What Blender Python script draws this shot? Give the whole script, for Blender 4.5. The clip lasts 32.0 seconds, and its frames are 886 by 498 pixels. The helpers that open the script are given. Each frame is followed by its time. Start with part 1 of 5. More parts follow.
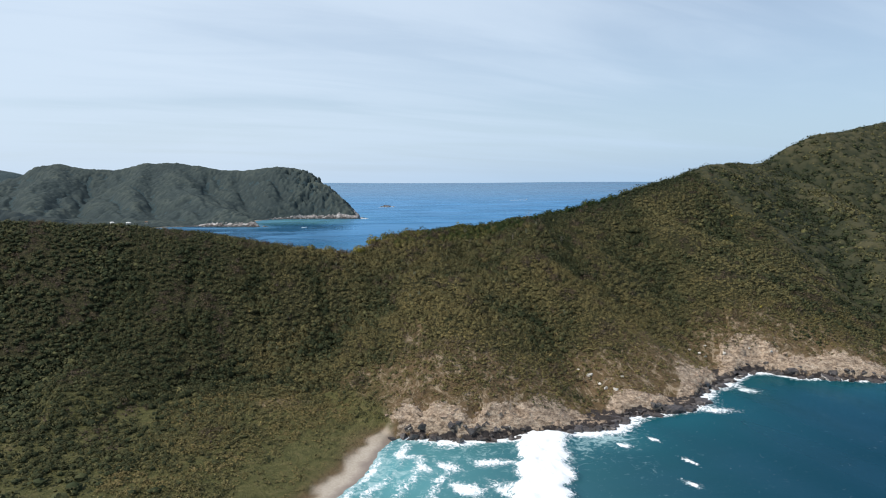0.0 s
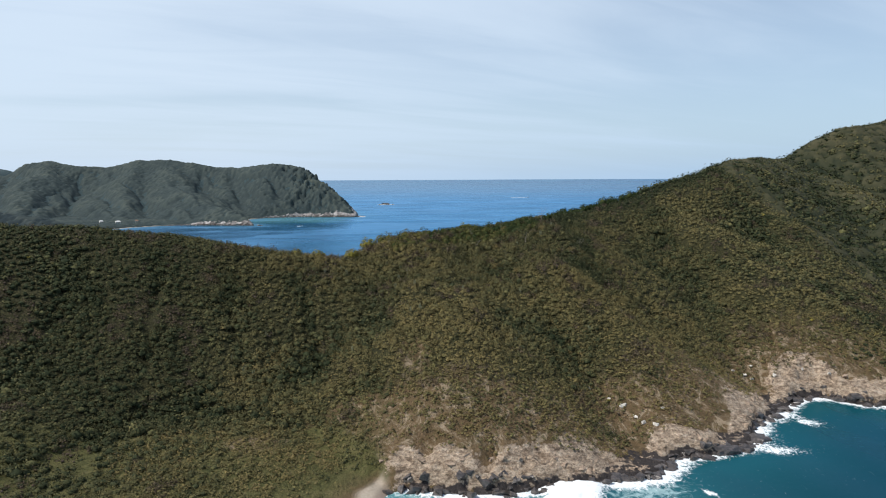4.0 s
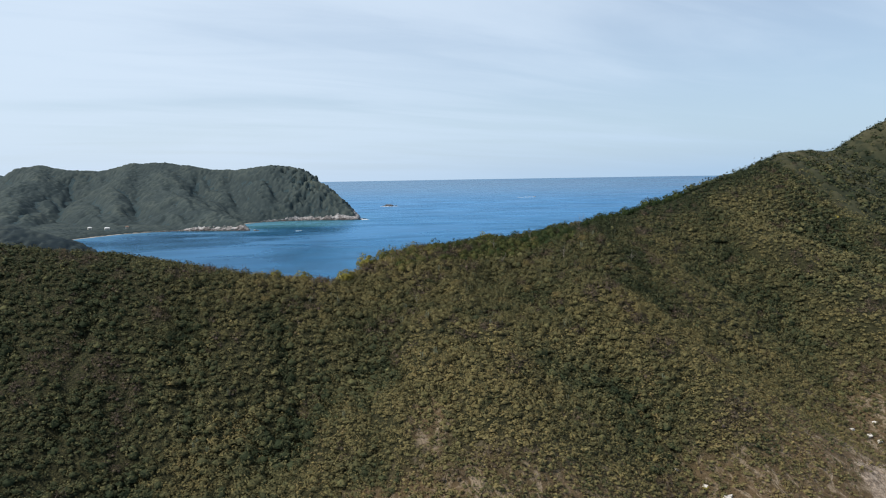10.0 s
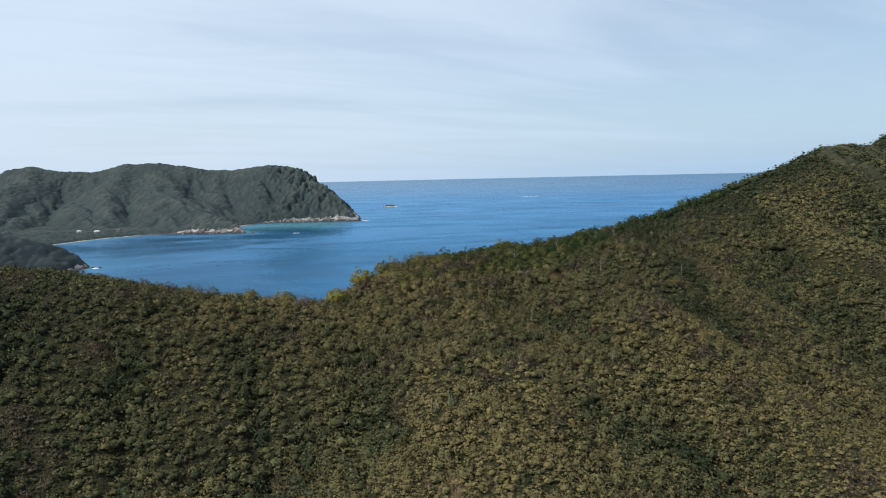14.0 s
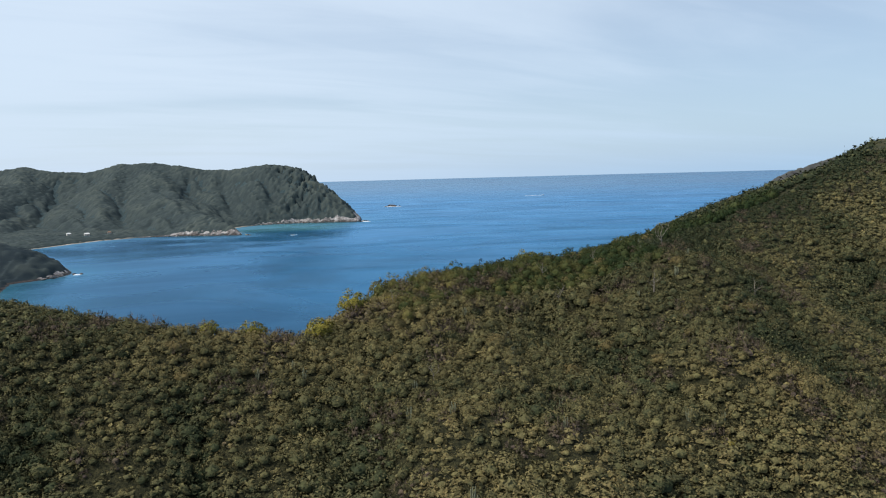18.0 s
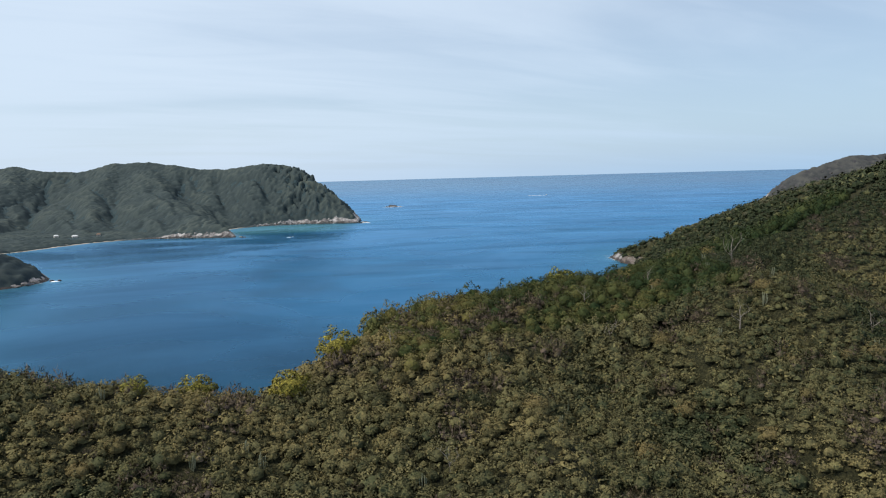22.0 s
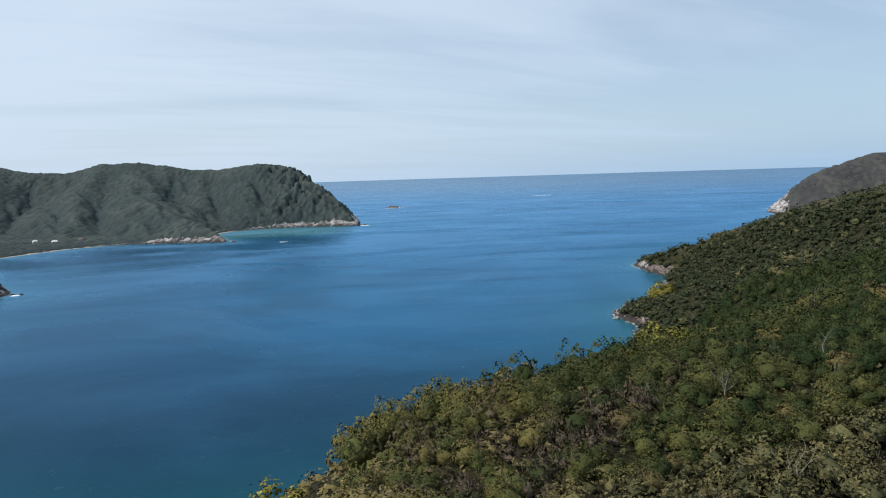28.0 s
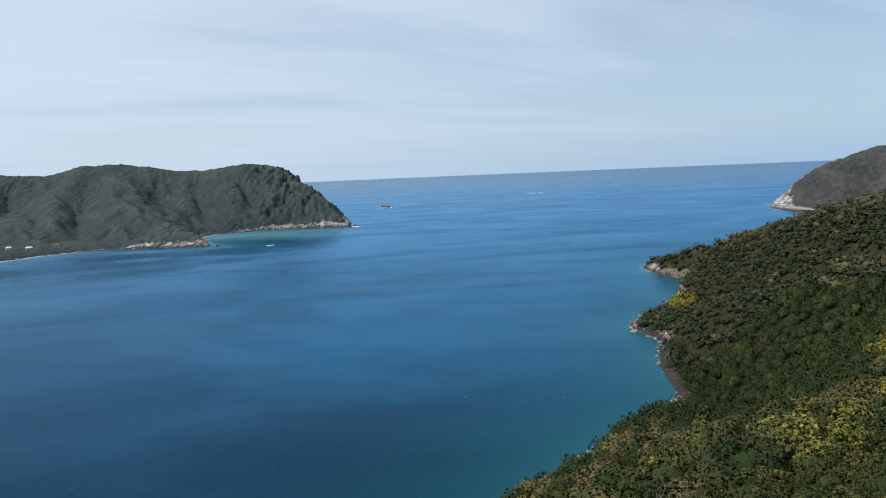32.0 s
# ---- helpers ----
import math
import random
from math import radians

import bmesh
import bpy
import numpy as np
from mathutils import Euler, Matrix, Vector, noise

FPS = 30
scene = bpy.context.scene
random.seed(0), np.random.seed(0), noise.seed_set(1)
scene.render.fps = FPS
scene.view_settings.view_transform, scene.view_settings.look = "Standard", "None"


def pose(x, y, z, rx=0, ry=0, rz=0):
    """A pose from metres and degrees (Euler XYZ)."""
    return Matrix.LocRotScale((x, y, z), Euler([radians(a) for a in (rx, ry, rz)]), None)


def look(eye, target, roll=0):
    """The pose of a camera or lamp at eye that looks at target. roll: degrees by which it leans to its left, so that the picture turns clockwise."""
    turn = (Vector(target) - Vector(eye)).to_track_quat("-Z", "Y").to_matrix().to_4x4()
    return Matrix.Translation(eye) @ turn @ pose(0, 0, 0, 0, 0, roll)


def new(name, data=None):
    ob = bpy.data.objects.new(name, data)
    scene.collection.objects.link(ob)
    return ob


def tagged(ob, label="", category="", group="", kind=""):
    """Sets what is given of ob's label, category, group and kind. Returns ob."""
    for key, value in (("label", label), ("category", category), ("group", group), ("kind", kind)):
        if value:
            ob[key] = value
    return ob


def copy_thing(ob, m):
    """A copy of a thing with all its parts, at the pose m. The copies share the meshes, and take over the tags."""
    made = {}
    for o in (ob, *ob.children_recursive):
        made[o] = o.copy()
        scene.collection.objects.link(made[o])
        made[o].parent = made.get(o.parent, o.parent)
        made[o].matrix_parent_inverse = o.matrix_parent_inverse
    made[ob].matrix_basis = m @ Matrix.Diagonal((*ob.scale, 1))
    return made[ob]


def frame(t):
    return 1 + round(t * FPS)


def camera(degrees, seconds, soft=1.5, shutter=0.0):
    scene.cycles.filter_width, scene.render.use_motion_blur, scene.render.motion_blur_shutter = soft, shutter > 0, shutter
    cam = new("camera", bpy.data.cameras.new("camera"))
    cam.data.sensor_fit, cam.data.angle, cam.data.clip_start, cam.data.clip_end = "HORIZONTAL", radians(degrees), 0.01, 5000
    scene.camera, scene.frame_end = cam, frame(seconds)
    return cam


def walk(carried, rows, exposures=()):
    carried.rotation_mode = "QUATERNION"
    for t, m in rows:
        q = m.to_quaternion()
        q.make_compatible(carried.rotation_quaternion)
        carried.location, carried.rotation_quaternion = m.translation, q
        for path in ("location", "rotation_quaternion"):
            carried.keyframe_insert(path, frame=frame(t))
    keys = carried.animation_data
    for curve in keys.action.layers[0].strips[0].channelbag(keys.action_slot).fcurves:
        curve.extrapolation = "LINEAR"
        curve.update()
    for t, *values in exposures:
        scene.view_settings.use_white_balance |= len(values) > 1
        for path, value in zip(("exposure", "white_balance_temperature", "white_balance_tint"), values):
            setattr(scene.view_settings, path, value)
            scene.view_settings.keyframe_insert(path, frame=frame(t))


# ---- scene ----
cam = camera(65.85, 32.0, soft=1.1)
# seconds, eye, target, roll
PATH = [
    (0, (0.06, -0.03, 99.99), (12.17, 98.73, 89.94), -0.20),
    (3, (2.95, 37.46, 98.82), (15.18, 136.16, 88.41), -0.20),
    (6, (5.29, 76.40, 98.47), (17.16, 175.15, 88.10), -0.48),
    (9, (6.99, 116.13, 98.55), (18.69, 214.90, 88.17), -0.83),
    (11, (8.16, 142.97, 98.62), (19.61, 241.76, 88.20), -1.09),
    (13, (9.38, 169.82, 98.25), (20.78, 268.61, 87.82), -1.31),
    (14.5, (10.37, 189.92, 97.88), (21.73, 288.72, 87.41), -1.26),
    (17, (12.39, 223.08, 97.54), (23.52, 321.90, 87.01), -1.47),
    (19, (14.24, 249.38, 97.45), (25.18, 348.21, 86.87), -1.52),
    (21, (15.66, 275.10, 97.24), (26.56, 373.94, 86.64), -1.54),
    (23, (16.36, 300.73, 97.25), (27.20, 399.58, 86.69), -1.56),
    (25, (17.66, 326.02, 97.29), (28.43, 424.88, 86.74), -1.64),
    (28, (19.47, 363.60, 97.60), (30.21, 462.46, 86.98), -1.76),
    (30, (21.28, 388.39, 97.73), (32.58, 487.17, 86.97), -2.10),
    (32, (23.01, 413.32, 97.87), (34.72, 512.03, 86.97), -2.40),
]
walk(cam, [(t, look(eye, target, roll)) for t, eye, target, roll in PATH], exposures=[(0, 0.02), (14, 0.04), (24, 0.02), (32, -0.08)])

# ---- light ----
SUN_AZ, SUN_EL = 264.0, 54.0  # compass degrees from +y clockwise, and height


def world_sky():
    w = bpy.data.worlds.new("sky")
    w.use_nodes = True
    scene.world = w
    nt = w.node_tree
    nt.nodes.clear()
    out, bg = nt.nodes.new("ShaderNodeOutputWorld"), nt.nodes.new("ShaderNodeBackground")
    sky = nt.nodes.new("ShaderNodeTexSky")
    sky.sky_type, sky.sun_disc = "NISHITA", False
    sky.sun_elevation, sky.sun_rotation = radians(SUN_EL), radians(SUN_AZ)
    sky.altitude, sky.air_density, sky.dust_density, sky.ozone_density = 100, 1.0, 0.7, 2.5
    coord = nt.nodes.new("ShaderNodeTexCoord")
    sep = nt.nodes.new("ShaderNodeSeparateXYZ")
    nt.links.new(coord.outputs["Generated"], sep.inputs[0])

    def math_node(op, a, b=None):
        n = nt.nodes.new("ShaderNodeMath")
        n.operation = op
        for i, v in enumerate((a, b)):
            if v is None:
                continue
            if isinstance(v, (int, float)):
                n.inputs[i].default_value = v
            else:
                nt.links.new(v, n.inputs[i])
        return n.outputs[0]

    # thin high cloud on a flat layer overhead
    z = math_node("ADD", math_node("MAXIMUM", sep.outputs[2], 0.0), 0.10)
    u, v = math_node("DIVIDE", sep.outputs[0], z), math_node("DIVIDE", sep.outputs[1], z)
    comb = nt.nodes.new("ShaderNodeCombineXYZ")
    nt.links.new(math_node("MULTIPLY", u, 0.34), comb.inputs[0])
    nt.links.new(math_node("ADD", math_node("MULTIPLY", v, 0.8), math_node("MULTIPLY", u, -0.12)), comb.inputs[1])
    noise_n = nt.nodes.new("ShaderNodeTexNoise")
    noise_n.inputs["Scale"].default_value, noise_n.inputs["Detail"].default_value = 0.6, 8
    noise_n.inputs["Roughness"].default_value, noise_n.inputs["Distortion"].default_value = 0.48, 0.5
    nt.links.new(comb.outputs[0], noise_n.inputs["Vector"])
    ramp = nt.nodes.new("ShaderNodeMapRange")
    ramp.interpolation_type = "SMOOTHSTEP"
    ramp.inputs["From Min"].default_value, ramp.inputs["From Max"].default_value = 0.30, 0.66
    ramp.inputs["To Min"].default_value, ramp.inputs["To Max"].default_value = 0.40, 1.0
    # more cloud towards -x, clearer towards +x
    lean = math_node("MULTIPLY", sep.outputs[0], -0.18)
    wisps = nt.nodes.new("ShaderNodeTexNoise")
    wisps.inputs["Scale"].default_value, wisps.inputs["Detail"].default_value = 1.0, 7
    wisps.inputs["Roughness"].default_value, wisps.inputs["Distortion"].default_value = 0.55, 0.9
    fine = nt.nodes.new("ShaderNodeCombineXYZ")
    nt.links.new(math_node("MULTIPLY", u, 0.5), fine.inputs[0])
    nt.links.new(math_node("ADD", math_node("MULTIPLY", v, 1.7), math_node("MULTIPLY", u, -0.55)), fine.inputs[1])
    nt.links.new(fine.outputs[0], wisps.inputs["Vector"])
    streak = math_node("MULTIPLY", math_node("SUBTRACT", wisps.outputs["Fac"], 0.5), 0.38)
    nt.links.new(math_node("ADD", math_node("ADD", noise_n.outputs["Fac"], streak), lean), ramp.inputs["Value"])
    high = math_node("SUBTRACT", 1.0, math_node("MULTIPLY", math_node("MINIMUM", math_node("MAXIMUM", math_node("SUBTRACT", sep.outputs[2], 0.36), 0.0), 0.28), 2.6))
    cover = math_node("MULTIPLY", math_node("MULTIPLY", ramp.outputs[0], 0.8), high)
    # pale haze low over the sea
    veil = math_node("POWER", 2.718, math_node("MULTIPLY", math_node("MAXIMUM", sep.outputs[2], 0.0), -9.0))
    mix = nt.nodes.new("ShaderNodeMix")
    mix.data_type = "RGBA"
    mix.inputs[7].default_value = CLOUD
    nt.links.new(cover, mix.inputs[0])
    nt.links.new(sky.outputs[0], mix.inputs[6])
    low = nt.nodes.new("ShaderNodeMix")
    low.data_type = "RGBA"
    # the haze is bluer away from the bright side of the sky
    tone = nt.nodes.new("ShaderNodeMix")
    tone.data_type = "RGBA"
    tone.inputs[6].default_value, tone.inputs[7].default_value = HAZE, HAZE_BLUE
    nt.links.new(math_node("MINIMUM", math_node("MAXIMUM", math_node("ADD", math_node("MULTIPLY", sep.outputs[0], 1.25), 0.25), 0.0), 1.0), tone.inputs[0])
    nt.links.new(tone.outputs[2], low.inputs[7])
    nt.links.new(math_node("MULTIPLY", veil, 0.92), low.inputs[0])
    nt.links.new(mix.outputs[2], low.inputs[6])
    nt.links.new(low.outputs[2], bg.inputs[0])
    bg.inputs[1].default_value = SKY_STRENGTH
    nt.links.new(bg.outputs[0], out.inputs[0])


SKY_STRENGTH = 0.115
CLOUD = (6.5, 7.55, 8.75, 1)
HAZE = (4.95, 6.15, 7.6, 1)
HAZE_BLUE = (3.3, 4.95, 6.9, 1)
world_sky()
sun = new("sun", bpy.data.lights.new("sun", "SUN"))
sun.data.energy, sun.data.angle, sun.data.color = 3.9, radians(0.53), (1.0, 0.95, 0.87)
_a, _e = radians(SUN_AZ), radians(SUN_EL)
sun.matrix_world = look((0, 0, 400), (-math.sin(_a) * math.cos(_e), -math.cos(_a) * math.cos(_e), 400 - math.sin(_e)))

# ---- land form ----
rng = np.random.default_rng(7)


def vnoise(x, y, seed=0):
    """Smooth value noise, 0 to 1, of unit wavelength."""
    xi, yi = np.floor(x), np.floor(y)
    fx, fy = x - xi, y - yi
    fx, fy = fx * fx * (3 - 2 * fx), fy * fy * (3 - 2 * fy)

    def hashed(a, b):
        h = np.sin(a * 127.1 + b * 311.7 + seed * 74.7) * 43758.5453
        return h - np.floor(h)

    top = hashed(xi, yi) * (1 - fx) + hashed(xi + 1, yi) * fx
    low = hashed(xi, yi + 1) * (1 - fx) + hashed(xi + 1, yi + 1) * fx
    return top * (1 - fy) + low * fy


def fbm(x, y, octaves=4, seed=0):
    total, amp, norm = 0.0, 1.0, 0.0
    for k in range(octaves):
        total = total + amp * vnoise(x * 2**k + 13.7 * k, y * 2**k - 7.3 * k, seed + k)
        norm += amp
        amp *= 0.5
    return total / norm


def sm(v, a, b):
    t = np.clip((v - a) / (b - a), 0, 1)
    return t * t * (3 - 2 * t)


# crest lines (x, y, z), their slope on the right-hand side and on the left-hand side, and their roundness
NEAR_RIDGES = [
    # the main crest, from the saddle up to the summit
    ([(-290, 415, 79), (-206, 432, 75.5), (-101, 429, 68.4), (-41, 416, 58.4), (-1, 416, 53.6), (18, 438, 61.2), (37, 458, 64.2), (62, 467, 65), (112, 474, 69.4), (200, 532, 80), (316, 615, 108),
      (420, 724, 115), (472, 764, 115), (569, 794, 151), (730, 865, 177), (1000, 950, 200)], 0.58, 0.84, 17),
    # spurs that run down to the near shore
    ([(112, 474, 69.5), (114, 455, 68), (100, 433, 60.5), (99, 401, 52), (122, 340, 27), (117, 284, 7)], 0.56, 0.53, 14),
    ([(36, 433, 60), (42, 354, 41), (45, 307, 26), (50, 268, 8)], 0.53, 0.53, 18),
    ([(219, 517, 73), (228, 470, 63), (234, 430, 50), (222, 400, 38), (204, 365, 19), (196, 341, 7)], 0.60, 0.48, 16),
    ([(314, 621, 97), (300, 500, 65), (270, 400, 30), (252, 328, 12)], 0.79, 0.79, 18),
    ([(472, 764, 113), (430, 560, 70), (380, 420, 30), (350, 340, 10)], 0.6, 0.6, 18),
    ([(-86, 410, 63), (-120, 351, 23), (-120, 260, 6)], 0.47, 0.47, 18),
    # spurs on the side of the bay
    ([(68, 474, 62), (80, 530, 44), (93, 560, 33), (110, 600, 19), (125, 640, 7)], 0.72, 0.95, 10),
    ([(325, 640, 100), (336, 806, 70), (325, 930, 38), (305, 1010, 12)], 0.78, 0.78, 18),
    ([(215, 535, 70), (240, 690, 48), (212, 790, 12)], 0.9, 0.9, 18),
]
FAR_RIDGES = [
    # promontory in the bay
    ([(-330, 1022, 2), (-350, 1026, 17), (-374, 1032, 30), (-420, 1035, 42), (-540, 1060, 62), (-760, 1100, 80)], 0.55, 0.6, 12),
    # headland across the bay, from its tip
    ([(-14, 1818, 3), (-34, 1850, 25), (-60, 1886, 48), (-88, 1925, 79), (-122, 1960, 112), (-152, 1993, 130), (-183, 2008, 135), (-224, 2015, 137), (-268, 2040, 134), (-329, 2070, 127), (-383, 2080, 131), (-543, 2150, 146),
      (-639, 2180, 146), (-735, 2200, 130), (-820, 2200, 132), (-900, 2220, 146), (-962, 2230, 140), (-1060, 2260, 104), (-1400, 2400, 120)], 0.62, 0.7, 16),
    ([(-243, 2015, 131), (-235, 1930, 80), (-205, 1840, 14)], 0.6, 0.6, 16),
    ([(-383, 2080, 130), (-345, 1960, 76), (-330, 1860, 42), (-300, 1770, 10)], 0.5, 0.5, 16),
    ([(-543, 2150, 143), (-470, 1960, 92), (-385, 1760, 58), (-300, 1620, 34), (-235, 1545, 16)], 0.45, 0.5, 16),
    ([(-639, 2180, 142), (-610, 1980, 88), (-560, 1780, 44), (-500, 1640, 14)], 0.45, 0.45, 16),
    ([(-900, 2220, 142), (-840, 1950, 80), (-760, 1700, 30), (-640, 1500, 10)], 0.42, 0.42, 18),
    ([(-1060, 2260, 104), (-1010, 1900, 70), (-900, 1500, 36)], 0.4, 0.4, 18),
    # far cape beyond the bay's mouth
    ([(880, 1750, 6), (925, 1780, 22), (1037, 1800, 87), (1162, 1810, 119), (1230, 1810, 119), (1500, 1900, 150)], 0.6, 0.75, 20),
    # distant hills inland
    ([(-1290, 2880, 96), (-1325, 2900, 108), (-1446, 3000, 149), (-1700, 3050, 190), (-2600, 3000, 260)], 0.3, 0.3, 30),
]
RIDGES = NEAR_RIDGES + FAR_RIDGES
# shoreline (x, y, steepness of the shore: 0 beach, 1 rock); land lies to the left of the way
NEAR_SHORE = [
    (-130, -600, 0), (-90, 0, 0), (-45, 120, 0), (-22, 180, 0), (-6, 213, 0), (2, 228, 0), (6, 245, 0), (12, 257, 0.1), (18, 260, 0.9), (32, 254, 1), (50, 252, 1), (70, 254, 1),
    (101, 257, 1), (112, 271, 1), (126, 271, 1), (147, 279, 1), (160, 298, 1), (180, 312, 1), (197, 325, 1), (208, 325, 1), (218, 315, 1), (237, 308, 1), (258, 301, 1),
    (300, 300, 1), (360, 318, 1), (450, 330, 1), (600, 350, 1), (900, 400, 1), (1300, 480, 1), (2650, 500, 1),
]
BAY_SHORE = [
    (2650, 2300, 1), (1200, 1960, 1), (950, 1860, 1), (866, 1735, 1), (810, 1560, 1), (600, 1300, 1), (420, 1130, 1), (312, 1075, 1), (290, 1038, 1), (285, 985, 1), (292, 955, 1),
    (246, 880, 1), (205, 838, 1), (183, 808, 1), (186, 770, 1), (164, 724, 1), (156, 689, 1), (146, 668, 1), (128, 656, 1), (100, 634, 1), (78, 606, 1), (52, 582, 1), (0, 556, 1), (-60, 545, 1), (-140, 560, 1),
    (-220, 620, 1), (-265, 720, 1), (-305, 850, 1), (-340, 940, 1),
]
HEADLAND_SHORE = [
    (-349, 968, 1), (-328, 990, 1), (-316, 1024, 1), (-320, 1045, 1), (-345, 1072, 1), (-410, 1100, 1), (-500, 1160, 0.8), (-560, 1260, 0), (-545, 1330, 0), (-507, 1385, 0),
    (-483, 1440, 0), (-455, 1500, 0), (-415, 1530, 0.2), (-367, 1550, 0.9), (-326, 1546, 1), (-260, 1530, 1), (-213, 1517, 1), (-222, 1545, 1), (-245, 1620, 0.7), (-268, 1705, 0), (-262, 1735, 0),
    (-219, 1795, 0.6), (-135, 1825, 1), (-60, 1815, 1), (-9, 1803, 1), (0, 1822, 1), (3, 1880, 1), (-4, 2010, 1), (-160, 2300, 1), (-500, 2700, 1), (-1200, 3200, 1), (-2850, 3380, 1),
    (-2850, -600, 0),
]
COAST = NEAR_SHORE + BAY_SHORE + HEADLAND_SHORE
_c = np.array(COAST, float)


def shore(x, y):
    """Signed distance to the shoreline, positive inland, and how rocky the nearest shore is."""
    x, y = np.asarray(x, float), np.asarray(y, float)
    best, rock, inside = np.full(x.shape, 1e12), np.zeros(x.shape), np.zeros(x.shape, bool)
    for (x0, y0, r0), (x1, y1, r1) in zip(_c, np.roll(_c, -1, 0)):
        dx, dy = x1 - x0, y1 - y0
        s = np.clip(((x - x0) * dx + (y - y0) * dy) / (dx * dx + dy * dy), 0, 1)
        d2 = (x - x0 - s * dx) ** 2 + (y - y0 - s * dy) ** 2
        near = d2 < best
        best, rock = np.where(near, d2, best), np.where(near, r0 + s * (r1 - r0), rock)
        if y0 != y1:
            inside ^= ((y0 > y) != (y1 > y)) & (x < (x1 - x0) * (y - y0) / (y1 - y0) + x0)
    return np.sqrt(best) * np.where(inside, 1, -1), rock


def crest(line, x, y, right, left, w):
    best = np.full(x.shape, -1e3)
    for (x0, y0, z0), (x1, y1, z1) in zip(line[:-1], line[1:]):
        dx, dy = x1 - x0, y1 - y0
        s = np.clip(((x - x0) * dx + (y - y0) * dy) / (dx * dx + dy * dy), 0, 1)
        d = np.sqrt((x - x0 - s * dx) ** 2 + (y - y0 - s * dy) ** 2 + w * w) - w
        slope = np.where(dx * (y - y0) - dy * (x - x0) > 0, left, right)
        best = np.maximum(best, z0 + s * (z1 - z0) - slope * d)
    return best


def land(x, y):
    """Height of the bare ground, the distance from the shore and how rocky the shore is."""
    x, y = np.asarray(x, float), np.asarray(y, float)
    wob = 5 * (fbm(x / 24, y / 24, 3, 31) - 0.5)
    d, rock = shore(x + wob * 0.6, y + wob)
    hs = np.array([crest(line, x, y, r, l, w) for line, r, l, w in RIDGES])
    top = hs.max(0)
    h = top + 2.5 * np.log(np.exp((hs - top) / 2.5).sum(0))
    far = np.clip((y - 1150) / 300, 0, 1)
    h = h + (fbm(x / (60 + 60 * far), y / (60 + 60 * far), 4, 3) - 0.5) * (7 + 12 * far) * np.clip(d / 60, 0, 1) * np.where(x > 800, 0.35, 1)
    ridged = np.abs(2 * fbm(x / 85 + 0.4 * y / 85, y / 210, 3, 29) - 1)
    h = h - far * (x < 800) * np.clip(0.30 - ridged, 0, 1) * 42 * sm(d, 20, 90) * (1 - sm(h, 105, 135))
    # ravines worn down the front slope
    run = np.interp(x, [p[0] for p in NEAR_RIDGES[0][0]], [p[1] for p in NEAR_RIDGES[0][0]]) - y
    worn = np.abs(2 * fbm((x + 0.18 * (y - 300)) / 30, y / 95, 3, 33) - 1)
    h = h + (1.6 - 4.0 * np.clip(1 - worn / 0.26, 0, 1)) * sm(run, 10, 45) * sm(d, 22, 60) * (y < 480) * (x < 420)
    floor = 1.2 + np.clip(d, 0, 60) * 0.07 + 2 * fbm(x / 30, y / 30, 3, 9) * np.clip(d / 30, 0, 1)
    h = np.maximum(h, floor)
    ragged = fbm(x / 9, y / 9, 3, 17)
    ledge = np.abs(2 * fbm(x / 6.5 + 0.35 * y / 6.5, y / 5, 3, 19) - 1)
    knobs = fbm(x / 3.1, y / 3.1, 2, 23) - 0.5
    crack = np.clip(0.35 - ledge, 0, 1)
    cap_rock = 0.4 + 3.4 * sm(d, 0.2, 2.6) * (0.35 + 1.3 * ragged) + np.where(x > 800, np.minimum(d, 25) * (0.50 + 0.62 * ragged) + np.maximum(d - 25, 0) * 0.95, d * (0.50 + 0.62 * ragged)) + 2.4 * knobs * sm(d, 0, 4) - 5.0 * sm(d, 1, 5) * crack
    cap_beach = 0.05 + 0.13 * d + np.clip(d - 9, 0, None) * 0.5
    cap = cap_beach + (cap_rock - cap_beach) * np.clip(rock, 0, 1)
    h = np.where(h < cap, h, cap)
    h = h + rock * sm(d, 3, 8) * (1 - sm(d, 14, 40)) * (1.8 * (ragged - 0.5) + 1.1 * knobs - 1.6 * crack)
    sea = -0.2 + np.clip(d, -80, 0) * (0.06 + 0.25 * rock)
    return np.where(d > 0, h, sea), d, rock


# ---- materials ----
def material(name, rough=0.8, spec=0.3):
    m = bpy.data.materials.new(name)
    m.use_nodes = True
    b = m.node_tree.nodes["Principled BSDF"]
    b.inputs["Roughness"].default_value = rough
    b.inputs["Specular IOR Level"].default_value = spec
    return m, m.node_tree, b


def node(nt, kind, **sets):
    n = nt.nodes.new("ShaderNode" + kind)
    for k, v in sets.items():
        n.inputs[k.replace("_", " ")].default_value = v
    return n


def ramp(nt, value, stops):
    n = nt.nodes.new("ShaderNodeValToRGB")
    e = n.color_ramp.elements
    while len(e) < len(stops):
        e.new(0.5)
    for el, (p, c) in zip(e, stops):
        el.position, el.color = p, (*c, 1)
    nt.links.new(value, n.inputs[0])
    return n.outputs[0]


def mixc(nt, fac, a, b, blend="MIX"):
    n = nt.nodes.new("ShaderNodeMix")
    n.data_type, n.blend_type = "RGBA", blend
    for i, v in ((0, fac), (6, a), (7, b)):
        if isinstance(v, (int, float)):
            n.inputs[i].default_value = v
        elif isinstance(v, tuple):
            n.inputs[i].default_value = (*v, 1)
        else:
            nt.links.new(v, n.inputs[i])
    return n.outputs[2]


